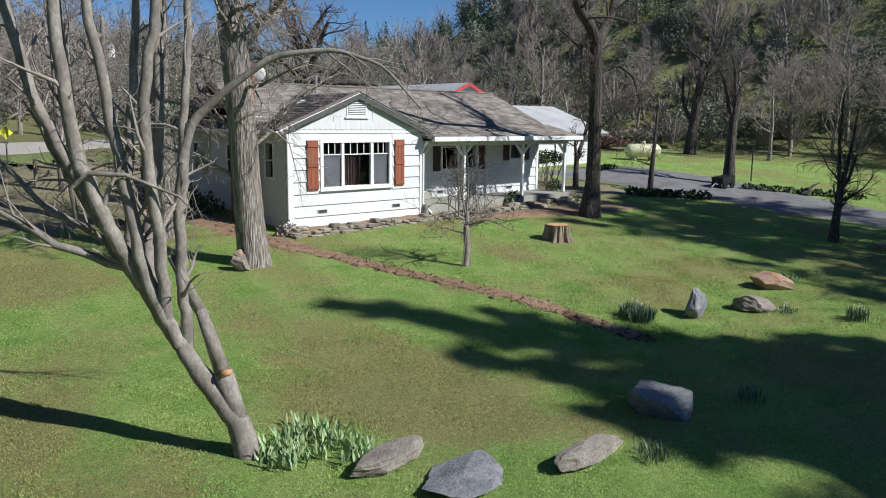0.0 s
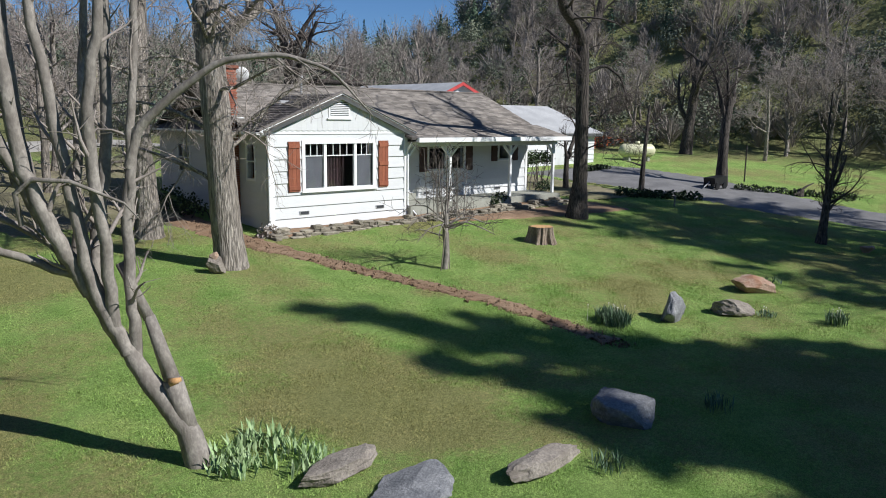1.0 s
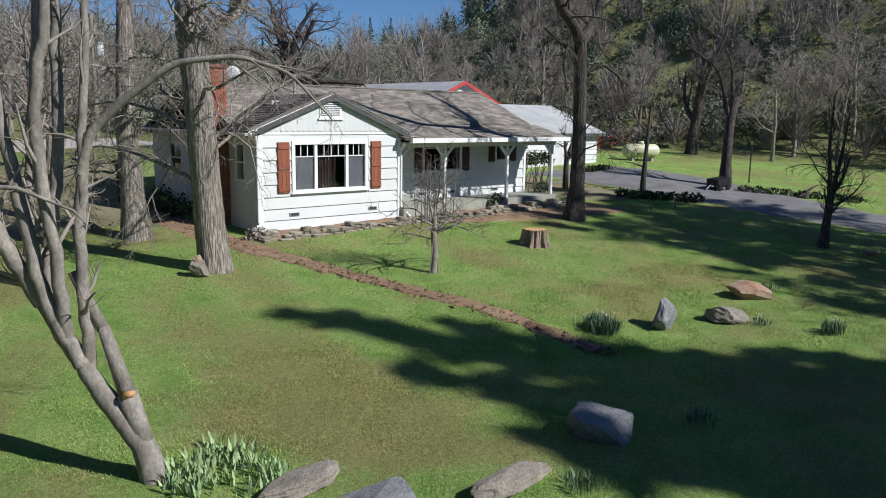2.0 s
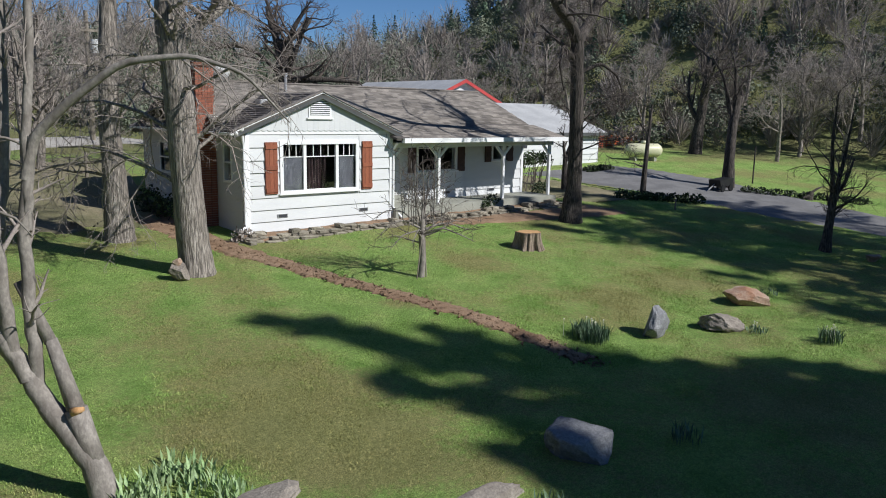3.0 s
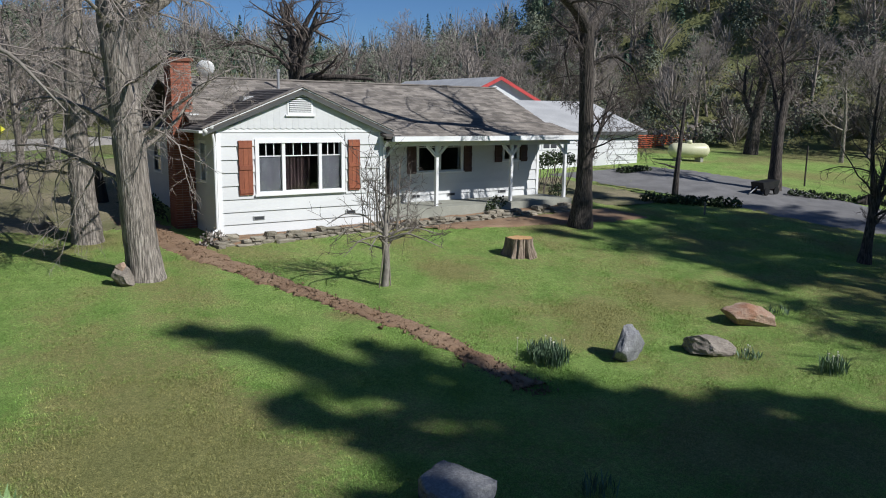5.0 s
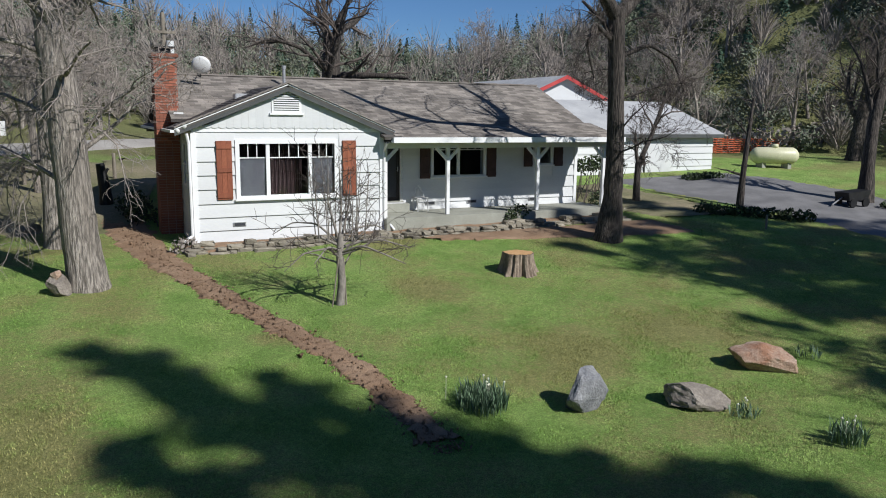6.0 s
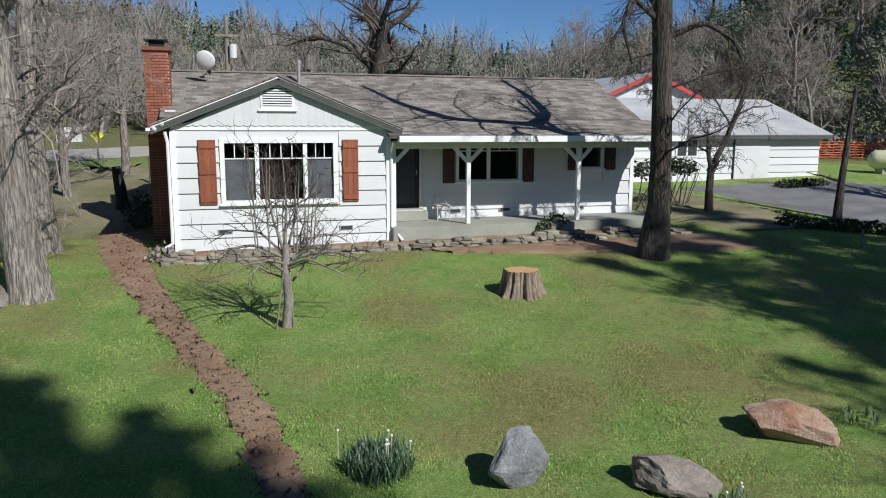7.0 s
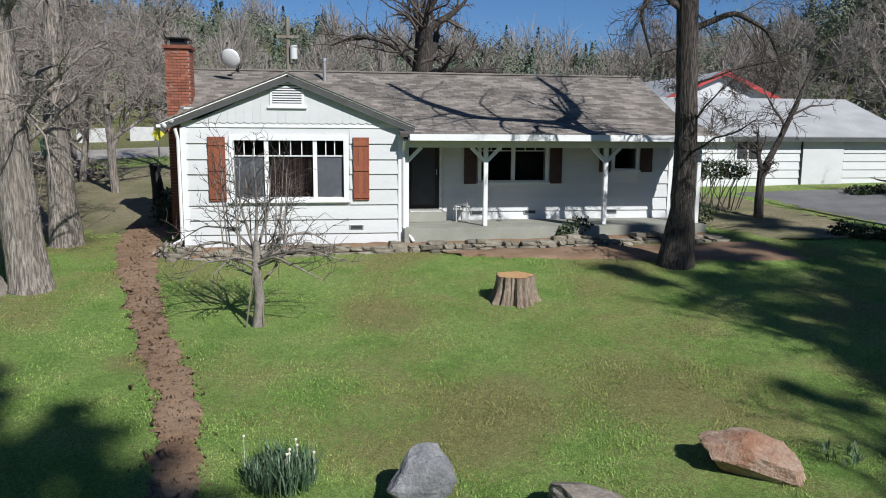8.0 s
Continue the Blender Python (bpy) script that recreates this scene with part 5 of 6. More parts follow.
# roof fittings
b = rod(bmesh.new(), (3.4, 3.7, 4.0), (3.4, 3.7, 4.68), 0.05, sides=12)
vp = part("vent_pipe", b, M_METAL, None)
tagged(vp, "pale metal flue pipe standing on the roof", "vent pipe")
rod(b2 := bmesh.new(), (3.4, 3.7, 4.66), (3.4, 3.7, 4.76), 0.07, sides=12)
part("cap", b2, M_METAL, vp)
rv = box("roof_vent", 1.55, 1.95, 2.0, 2.4, 3.55, 3.83, M_METAL, None, bevel=0.02)
tagged(rv, "low square metal roof vent", "roof vent")
# satellite dish
dish = thing("satellite_dish", (0.95, 4.2, 4.3), "pale round satellite dish on the roof ridge", "satellite dish")
b = bmesh.new()
bmesh.ops.create_uvsphere(b, u_segments=28, v_segments=24, radius=0.55)
bmesh.ops.delete(b, geom=[v for v in b.verts if v.co.z > -0.47], context="VERTS")
bmesh.ops.solidify(b, geom=b.faces[:], thickness=0.012)
bmesh.ops.transform(b, matrix=Matrix.Translation((0.95, 3.7, 4.83)) @ Matrix.Rotation(radians(-68), 4, "X") @ Matrix.Rotation(radians(14), 4, "Y"), verts=b.verts)
part("reflector", b, M_PALEPLASTIC, dish, smooth=True)
b = rod(bmesh.new(), (0.95, 4.25, 4.28), (0.95, 4.2, 4.6), 0.025, sides=8)
rod(b, (0.95, 4.2, 4.6), (0.95, 4.1, 4.72), 0.03, sides=8)
part("mast", b, M_BLACK, dish)
b = rod(bmesh.new(), (0.95, 4.1, 4.55), (0.93, 3.62, 4.6), 0.014, sides=6)
bbox(b, 0.88, 0.98, 3.56, 3.66, 4.57, 4.67)
part("feed_arm", b, M_BLACK, dish)

# brick chimney against the left wall
chim = thing("chimney", (-0.33, 2.2, -0.2), "red brick chimney with a dark metal cap", "chimney")
CX0, CX1, CY0, CY1, CZ = -0.63, -0.03, 1.85, 2.55, 4.75
core = box("core", CX0 + 0.02, CX1 - 0.02, CY0 + 0.02, CY1 - 0.02, -0.4, CZ, M_MORTAR, chim)
BRICK = {}


def brick(l, w, h):
    key = (round(l, 3), round(w, 3))
    if key not in BRICK:
        b = bbox(bmesh.new(), 0, l, 0, w, 0, h)
        me = bpy.data.meshes.new("brick")
        b.to_mesh(me)
        b.free()
        me.materials.append(M_BRICK)
        BRICK[key] = me
    return BRICK[key]


z, r = 2.45, 0
while z < CZ:
    off = 0.1 if r % 2 else 0.0
    x = CX0
    while x < CX1 - 0.03:
        l = min((0.1 if (off and x == CX0) else 0.19), CX1 - x)
        o = under(new("brick", brick(l - 0.01, 0.06, 0.062)), chim)
        o.matrix_basis = Matrix.Translation((x, CY0 - 0.004 * (r % 3), z))
        x += l
    y = CY0 + 0.07
    while y < CY1 - 0.03:
        l = min(0.2, CY1 - y)
        for xx in (CX0 - 0.004, CX1 - 0.055):
            o = under(new("brick", brick(0.06, l - 0.01, 0.062)), chim)
            o.matrix_basis = Matrix.Translation((xx, y, z))
        y += l
    z += 0.073
    r += 1
b = bmesh.new()
z, r = -0.3, 0
while z < 2.44:
    for k in range(3):
        bbox(b, CX0 + k * 0.2, CX0 + k * 0.2 + 0.188, CY0 - 0.003, CY0 + 0.05, z, z + 0.062)
        bbox(b, CX0 - 0.003, CX0 + 0.05, CY0 + 0.06 + k * 0.21, CY0 + 0.06 + k * 0.21 + 0.2, z, z + 0.062)
    z += 0.073
tagged(part("lower_bricks", b, M_BRICK, chim), kind="stuff")
box("crown", CX0 - 0.05, CX1 + 0.05, CY0 - 0.05, CY1 + 0.05, CZ, CZ + 0.1, M_BRICK, chim, "corbelled brick crown", 0.01)
cap = box("chimney_cap", CX0 + 0.12, CX1 - 0.12, CY0 + 0.12, CY1 - 0.12, CZ + 0.1, CZ + 0.26, M_BLACK, chim, "black metal spark arrestor")
box("cap_lid", CX0 + 0.02, CX1 - 0.02, CY0 + 0.02, CY1 - 0.02, CZ + 0.26, CZ + 0.29, M_BLACK, cap)
tagged(box("junction_box", -0.2, 0.08, 1.62, 1.82, 3.12, 3.28, M_PALEPLASTIC, None, bevel=0.02), "small pale box fixed at the chimney foot on the roof", "utility box")

# ---- rocks, stumps ----
def rock(x, y, w, d, h, seed, mat, label, turn=0.0, sharp=0.35, sink=0.22, tilt=0.0, peak=0.0):
    rng = np.random.default_rng(seed)
    b = bmesh.new()
    bmesh.ops.create_icosphere(b, subdivisions=4, radius=1.0)
    cuts = [(unit(rng.normal(0, 1, 3)), rng.uniform(0.4, 0.74)) for _ in range(13)]
    o = Vector((seed * 3.1, seed * 1.7, 0))
    for v in b.verts:
        p = np.array(v.co)
        for n, k in cuts:
            e = p @ n - k
            if e > 0:
                p = p - n * e * 0.97
        p = p * (1 + sharp * 0.25 * noise.noise(Vector(p) * 1.6 + o) + 0.07 * noise.noise(Vector(p) * 5 + o) + 0.035 * noise.noise(Vector(p) * 13 + o))
        p[:2] *= 1 - peak * (p[2] + 0.8) / 1.6
        v.co = p
    m = Matrix.Translation((x, y, landz(x, y) + h * (0.5 - sink))) @ Matrix.Rotation(radians(turn), 4, "Z") @ Matrix.Rotation(radians(tilt), 4, "Y") @ Matrix.Diagonal((w / 2 / 0.8, d / 2 / 0.8, h / 2 / 0.75, 1))
    bmesh.ops.transform(b, matrix=m, verts=b.verts)
    ob = part("boulder", b, mat, None)
    return tagged(ob, label, "boulder", "boulders on the lawn")


rock(-6.35, -12.7, 1.3, 0.7, 0.3, 1, M_ROCKBROWN, "low brown boulder among bulb leaves", 10, tilt=-5)
rock(-5.65, -13.65, 1.45, 1.2, 0.18, 12, M_ROCKGREY, "flat grey slab lying in the grass", 25, sink=0.3)
rock(-4.0, -14.38, 1.3, 0.42, 0.32, 3, M_ROCKBROWN, "long low tan-grey boulder", -2, 0.5, tilt=-3)
rock(-1.93, -14.25, 1.15, 0.9, 0.66, 4, M_ROCKGREY, "dark grey boulder in tree shade", 30)
rock(4.22, -11.2, 1.5, 0.8, 0.8, 5, M_ROCKGREY, "upright pointed blue-grey boulder", 15, 0.6, tilt=15, peak=0.64)
rock(6.1, -11.7, 1.45, 0.75, 0.46, 16, M_ROCKBROWN, "brown-grey boulder tapering to one side", -15, tilt=8)
rock(8.0, -11.2, 1.25, 0.72, 0.6, 7, M_ROCKTAN, "tan and rust-coloured boulder", -28, tilt=15)
rock(16.1, -11.2, 0.6, 0.4, 0.35, 8, M_ROCKTAN, "small pale boulder in the grass", 0)
rock(-3.22, -2.98, 0.42, 0.4, 0.5, 9, M_ROCKBROWN, "pale pitted stone leaning on the oak's foot", 0)
rock(-3.24, -2.93, 0.2, 0.2, 0.24, 10, M_ROCKTAN, "small pale stone on top of another", 0, sink=-1.15)


def stump(x, y, r, h):
    z = landz(x, y)
    t = thing("tree_stump", (x, y, z), "freshly sawn broad tree stump on the lawn", "stump")
    rng = np.random.default_rng(8)
    n, rings = 96, 9
    ph = rng.uniform(0, 6.28, 5)
    vs = []
    for k in range(rings):
        u = k / (rings - 1)
        for j in range(n):
            a = j / n * 2 * math.pi
            flute = 0.08 * math.sin(5 * a + ph[0]) + 0.06 * math.sin(11 * a + ph[1] + u) + 0.05 * math.sin(19 * a + ph[2] - u * 1.5) + 0.03 * math.sin(31 * a + ph[3])
            rr = r * (1 + 0.42 * (1 - u) ** 2.2) * (1 + flute * (1.4 - 0.6 * u))
            vs.append((x + rr * math.cos(a), y + rr * math.sin(a), z - 0.1 + (h + 0.1) * u))
    fs = [(k * n + j, k * n + (j + 1) % n, (k + 1) * n + (j + 1) % n, (k + 1) * n + j) for k in range(rings - 1) for j in range(n)]
    under(new("bark", mesh_of("bark", vs, fs, M_STUMPBARK)), t)
    b = bmesh.new()
    top = [b.verts.new((x + (v[0] - x) * 0.985, y + (v[1] - y) * 0.985, z + h + 0.004)) for v in vs[-n:]]
    b.faces.new(top)
    part("cut_face", b, M_CUTWOOD, t, "pale orange sawn face")
    return t


stump(6.95, -4.75, 0.36, 0.5)
tagged(part("post_stub", rod(bmesh.new(), (17.2, -3.2, landz(17.2, -3.2) - 0.1), (17.2, -3.2, landz(17.2, -3.2) + 0.45), 0.035, sides=8), M_WEATHERWOOD, None), "short pale post stub in the lawn", "post")
# black root-like snag beyond the drive
b = bmesh.new()
z = landz(26, -4.6)
rod(b, (26, -4.6, z - 0.1), (26.1, -4.6, z + 0.35), 0.2, 0.14)
rod(b, (26.1, -4.6, z + 0.3), (26.5, -4.7, z + 0.5), 0.07, 0.05)
rod(b, (26.5, -4.7, z + 0.5), (27.0, -4.8, z + 0.62), 0.05, 0.02)
rod(b, (26.0, -4.6, z + 0.2), (25.6, -4.5, z + 0.1), 0.09, 0.03)
tagged(part("dead_snag", b, M_BARKDARK, None), "low black twisted snag in the grass", "snag")

# charred upright snag behind the corner of the house
b = bmesh.new()
z = landz(-1.8, 6.3)
rod(b, (-1.8, 6.3, z - 0.2), (-1.86, 6.3, z + 0.7), 0.24, 0.17, 12)
rod(b, (-1.86, 6.3, z + 0.66), (-1.95, 6.3, z + 1.35), 0.18, 0.13, 12)
rod(b, (-1.9, 6.25, z + 0.9), (-1.72, 6.2, z + 1.2), 0.06, 0.04, 8)
tagged(part("tree_snag", b, M_BLACK, None), "charred black trunk stub standing behind the house corner", "snag")

# ---- stone edging before the house ----
ledge = thing("stone_ledge", (6, -0.5, -0.2), "low dry-laid stone edging along the house front", "stone wall")
STONES = []
rng = np.random.default_rng(17)
for k in range(7):
    b = bmesh.new()
    bmesh.ops.create_cube(b, size=1.0)
    bmesh.ops.bevel(b, geom=b.edges[:], offset=0.12, segments=1, affect="EDGES")
    for v in b.verts:
        v.co += Vector(rng.normal(0, 0.07, 3))
    me = bpy.data.meshes.new("stone")
    b.to_mesh(me)
    b.free()
    me.materials.append(M_STONE)
    STONES.append(me)


def lay(x, y, z, w, d, h):
    o = under(new("stone", STONES[int(rng.integers(7))]), ledge)
    o.matrix_basis = Matrix.Translation((x, y, z)) @ Matrix.Rotation(rng.normal(0, 0.06), 4, "Z") @ Matrix.Diagonal((w, d, h, 1))


for row in range(3):
    x = -0.35
    while x < 13.2:
        w = rng.uniform(0.16, 0.55)
        h = rng.uniform(0.07, 0.13)
        y = -0.4 - 0.1 * (2 - row) - (0.0 if x < 5.4 else 0.12)
        zb = landz(x, y) - 0.04 + row * 0.085
        if row < 2 or rng.uniform() < 0.6:
            lay(x + w / 2, y + rng.normal(0, 0.045), zb + h / 2, w * 0.96, rng.uniform(0.22, 0.36), h)
        x += w
tagged(strip("ledge_soil", [(-0.3, -0.5), (5, -0.5), (13.2, -0.6)], [(-0.3, 0.0), (5, 0.0), (13.2, -0.2)], M_DIRT, 0.12, "dark soil behind the stone edging", "soil", 40), kind="structure")

# ---- garage ----
garage = thing("garage", (21, 8, 0.8), "long white lap-sided garage with a pale roof", "garage")
gx0, gx1, gy0, gy1, gz0, gz1 = 14.9, 24.7, 6.8, 14.4, 0.4, 2.56
b = bmesh.new()
bbox(b, gx0, gx1, gy0, gy0 + 0.15, gz0, gz1)
bbox(b, gx0, gx0 + 0.15, gy0 + 0.15, gy1, gz0, gz1)
bbox(b, gx1 - 0.15, gx1, gy0 + 0.15, gy1, gz0, gz1)
bbox(b, gx0, gx1, gy1, gy1 + 0.15, gz0, gz1)
gw = part("wall_front", b, M_WHITE, garage)
z = 0.5
while z < gz1 - 0.05:
    for a, c in ((gx0, 17.95), (19.0, 20.6), (22.3, gx1)) if z > 1.6 else ((gx0, 20.6), (22.3, gx1)):
        o = under(new("siding_board", board_mesh(c - a, 0, min(0.3, gz1 - z) - 0.004)), gw)
        o.matrix_basis = Matrix.Translation((a, gy0, z))
    z += 0.3
gd = box("sliding_door", 20.63, 22.27, gy0 - 0.07, gy0 - 0.02, 0.82, 2.5, M_WHITE, garage, "plain white sliding door panel", 0.006)
box("door_edge", 20.56, 20.625, gy0 - 0.06, gy0 - 0.02, 0.8, 2.5, M_BLACK, gd)
gwin = box("window", 17.98, 18.97, gy0 - 0.05, gy0 - 0.005, 1.72, 2.46, M_TRIM, garage, "small two-light window")
for a, c in ((18.05, 18.44), (18.51, 18.9)):
    box("pane", a, c, gy0 - 0.056, gy0 - 0.051, 1.79, 2.4, M_SCREEN, gwin)
b = bmesh.new()
GRY, GRZ = 10.7, 4.12
slab(b, [(gx0 - 0.3, gy0 - 0.35, 2.6), (gx1 + 0.35, gy0 - 0.35, 2.6), (gx1 + 0.35, GRY, GRZ), (gx0 - 0.3, GRY, GRZ)], 0.08)
slab(b, [(gx0 - 0.3, GRY, GRZ), (gx1 + 0.35, GRY, GRZ), (gx1 + 0.35, gy1 + 0.4, 2.6), (gx0 - 0.3, gy1 + 0.4, 2.6)], 0.08)
part("roof", b, M_ROOFGREY, garage, "pale grey low-pitched roof")
# shares the dark eave tone, shade included
box("fascia", gx0 - 0.3, gx1 + 0.33, gy0 - 0.37, gy0 - 0.352, 2.42, 2.57, M_EAVESHADE, garage)
b = bmesh.new()
for x in (gx0, gx1 - 0.15):
    lo = [b.verts.new(p) for p in ((x, gy0, gz1), (x, gy1, gz1), (x, GRY, GRZ - 0.12))]
    hi = [b.verts.new(p) for p in ((x + 0.15, gy0, gz1), (x + 0.15, gy1, gz1), (x + 0.15, GRY, GRZ - 0.12))]
    b.faces.new(lo)
    b.faces.new(hi[::-1])
    for k in range(3):
        j = (k + 1) % 3
        b.faces.new((lo[k], hi[k], hi[j], lo[j]))
bmesh.ops.recalc_face_normals(b, faces=b.faces)
part("gable_end", b, M_WHITE, garage)
# red-trimmed building beyond
barn = thing("outbuilding", (21.6, 18, 1.0), "white outbuilding with red gable trim and pale roof", "outbuilding")
ax, az, ay, hw, ez = 21.9, 5.55, 15.2, 3.6, 4.0
b = bmesh.new()
poly_prism(b, [(ax - hw, 0.8), (ax + hw, 0.8), (ax + hw, ez), (ax, az - 0.1), (ax - hw, ez)], ay, ay + 10)
part("wall", b, M_WHITE, barn)
b = bmesh.new()
sl = (az - ez) / hw
slab(b, [(ax - hw - 0.4, ay - 0.3, ez - 0.4 * sl), (ax, ay - 0.3, az), (ax, ay + 10.3, az), (ax - hw - 0.4, ay + 10.3, ez - 0.4 * sl)], 0.06)
slab(b, [(ax, ay - 0.3, az), (ax + hw + 0.4, ay - 0.3, ez - 0.4 * sl), (ax + hw + 0.4, ay + 10.3, ez - 0.4 * sl), (ax, ay + 10.3, az)], 0.06)
part("roof", b, M_ROOFGREY, barn)
for sgn in (-1, 1):
    b = bmesh.new()
    poly_prism(b, [(ax, az + 0.01), (ax + sgn * (hw + 0.4), ez - 0.4 * sl + 0.01), (ax + sgn * (hw + 0.4), ez - 0.4 * sl - 0.2), (ax, az - 0.2)], ay - 0.34, ay - 0.305)
    part("barge_board", b, M_REDTRIM, barn, "red painted barge board")

# ---- propane tank ----
tx, ty = 28.3, 6.3
tz = landz(tx, ty)
tank = thing("propane_tank", (tx, ty, tz), "cream-coloured horizontal propane tank on blocks", "propane tank")
b = bmesh.new()
prof = [(-1.15, 0.0), (-1.12, 0.16), (-1.02, 0.3), (-0.86, 0.4), (0.86, 0.4), (1.02, 0.3), (1.12, 0.16), (1.15, 0.0)]
n = 24
rings = []
for u, r in prof:
    rings.append([b.verts.new((tx + u * 0.85 + r * math.cos(a) * 0.53, ty - u * 0.53 + r * math.cos(a) * 0.85, tz + 0.6 + r * math.sin(a))) for a in [j * 2 * math.pi / n for j in range(n)]])
for r0, r1 in zip(rings[:-1], rings[1:]):
    for j in range(n):
        b.faces.new((r0[j], r0[(j + 1) % n], r1[(j + 1) % n], r1[j]))
bmesh.ops.remove_doubles(b, verts=b.verts, dist=0.002)
bmesh.ops.recalc_face_normals(b, faces=b.faces)
part("shell", b, M_TANK, tank, smooth=True)
part("dome", rod(bmesh.new(), (tx, ty, tz + 0.97), (tx, ty, tz + 1.16), 0.17, 0.15, 16), M_TANK, tank, smooth=True)
for u in (-0.6, 0.6):
    box("leg", tx + u * 0.85 - 0.12, tx + u * 0.85 + 0.12, ty - u * 0.53 - 0.2, ty - u * 0.53 + 0.2, tz - 0.1, tz + 0.26, M_CONCRETE, tank)

# ---- small things about the yard ----
def post_at(name, x, y, h, r, mat, label, category, group=""):
    z = landz(x, y)
    return tagged(part(name, rod(bmesh.new(), (x, y, z - 0.15), (x, y, z + h), r, r * 0.9, 8), mat, None), label, category, group)


for x, y in ((-4.3, 10.5), (-7.5, 10.2), (-1.3, 10.9), (-10.8, 9.8), (-14, 9.4)):
    post_at("fence_post", x, y, 1.0, 0.07, M_WEATHERWOOD, "weathered wooden fence post beside the road", "fence post", "roadside fence posts")
post_at("metal_post", 27.5, -1.0, 1.9, 0.04, M_BARKDARK, "thin dark post beyond the drive", "post")
# utility pole
ux, uy = 1.75, 20.4
uz = landz(ux, uy)
pole = thing("utility_pole", (ux, uy, uz), "tall grey utility pole with transformer and crossarm", "utility pole")
part("pole", rod(bmesh.new(), (ux, uy, uz - 0.3), (ux, uy, uz + 6.3), 0.13, 0.1, 12), M_WEATHERWOOD, pole)
box("crossarm", ux - 0.55, ux + 0.55, uy - 0.16, uy - 0.06, uz + 5.3, uz + 5.42, M_WEATHERWOOD, pole)
part("transformer", rod(bmesh.new(), (ux + 0.28, uy - 0.2, uz + 4.3), (ux + 0.28, uy - 0.2, uz + 4.95), 0.18, sides=14), M_PALEPLASTIC, pole)
# yellow road sign and far white vehicle shapes by the road
sx, sy = -3.8, 16.6
sz = landz(sx, sy)
sign = thing("road_sign", (sx, sy, sz), "yellow diamond road sign on a thin post", "road sign")
part("post", rod(bmesh.new(), (sx, sy, sz - 0.1), (sx, sy, sz + 1.35), 0.03, sides=8), M_METAL, sign)
box("plate", -0.2, 0.2, -0.012, 0.012, -0.2, 0.2, M_YELLOW, sign, m=Matrix.Translation((sx, sy - 0.05, sz + 1.2)) @ Matrix.Rotation(radians(45), 4, "Y"))
b = bmesh.new()
bx, by = -8.6, 17.6
bz = landz(bx, by)
poly_prism(b, [(-0.28, 0.0), (0.28, 0.0), (0.34, 0.95), (-0.34, 0.95)], -0.3, 0.3)
bbox(b, -0.37, 0.37, -0.34, 0.34, 0.95, 1.03)
bmesh.ops.transform(b, matrix=Matrix.Translation((bx, by, bz)), verts=b.verts)
tagged(part("wheelie_bin", b, M_GREENPLASTIC, None), "dark green wheeled bin at the roadside", "bin")
for x, l in ((-8.6, 0.9), (-6.2, 0.6)):
    y = 24.5
    z = landz(x, y)
    tagged(box("low_wall", x - l, x + l, y, y + 0.3, z - 0.1, z + 0.75, M_GREYPAINT, None), "low pale wall on the far side of the road", "wall", "pale roadside walls")
# orange netting fence beyond the tank
b = bmesh.new()
nz = landz(32, 13)
for k in range(24):
    x = 28.0 + k * 0.42
    rod(b, (x, 14 - k * 0.05, nz), (x + 0.1 * math.sin(k * 2.1), 14 - k * 0.05, nz + 0.95 + 0.1 * math.sin(k * 1.3)), 0.03, sides=4)
for j in range(7):
    for k in range(23):
        x = 28.0 + k * 0.42
        rod(b, (x, 14 - k * 0.05, nz + 0.1 + j * 0.13), (x + 0.42, 14 - (k + 1) * 0.05, nz + 0.1 + j * 0.13 + 0.03 * math.sin(k + j)), 0.028, sides=4)
tagged(part("netting_fence", b, M_ORANGE, None), "sagging orange plastic netting fence", "fence")
# cart shape standing in for a dark tarp-covered thing beside the shade tree
hx, hy = 23.6, -1.5
hz = landz(hx, hy)
cart = thing("handcart", (hx, hy, hz), "dark low cart shape standing in for a tarp-covered thing by the drive", "cart")
b = bmesh.new()
poly_prism(b, [(hx - 0.55, hz + 0.25), (hx + 0.45, hz + 0.25), (hx + 0.6, hz + 0.62), (hx - 0.65, hz + 0.55)], hy - 0.3, hy + 0.3)
part("tub", b, M_BLACK, cart)
for dx in (-0.35, 0.35):
    for dy in (-0.33, 0.28):
        part("wheel", rod(bmesh.new(), (hx + dx, hy + dy, hz + 0.17), (hx + dx, hy + dy + 0.07, hz + 0.17), 0.18, sides=16), M_BLACK, cart)
part("handle", rod(bmesh.new(), (hx - 0.6, hy, hz + 0.35), (hx - 1.1, hy, hz + 0.1), 0.03, sides=6), M_METAL, cart)
# metal chair on the porch
cx, cy = 6.95, 1.1
chair = thing("porch_chair", (cx, cy, DECK), "small white metal chair on the porch", "chair")
box("seat", cx - 0.2, cx + 0.2, cy - 0.2, cy + 0.2, DECK + 0.4, DECK + 0.43, M_GREYPAINT, chair, bevel=0.01)
b = bmesh.new()
pr = [(cx - 0.2 + 0.4 * k / 8, cy + 0.2, DECK + 0.43 + 0.36 * math.sin(math.pi * k / 8)) for k in range(9)]
for p, q in zip(pr[:-1], pr[1:]):
    rod(b, p, q, 0.014, sides=6)
for k in (2, 4, 6):
    rod(b, pr[k], (pr[k][0], cy + 0.2, DECK + 0.43), 0.01, sides=6)
part("backrest", b, M_GREYPAINT, chair)
for dx in (-0.17, 0.17):
    for dy in (-0.17, 0.17):
        part("leg", rod(bmesh.new(), (cx + dx, cy + dy, DECK), (cx + dx, cy + dy, DECK + 0.4), 0.014, sides=6), M_GREYPAINT, chair)


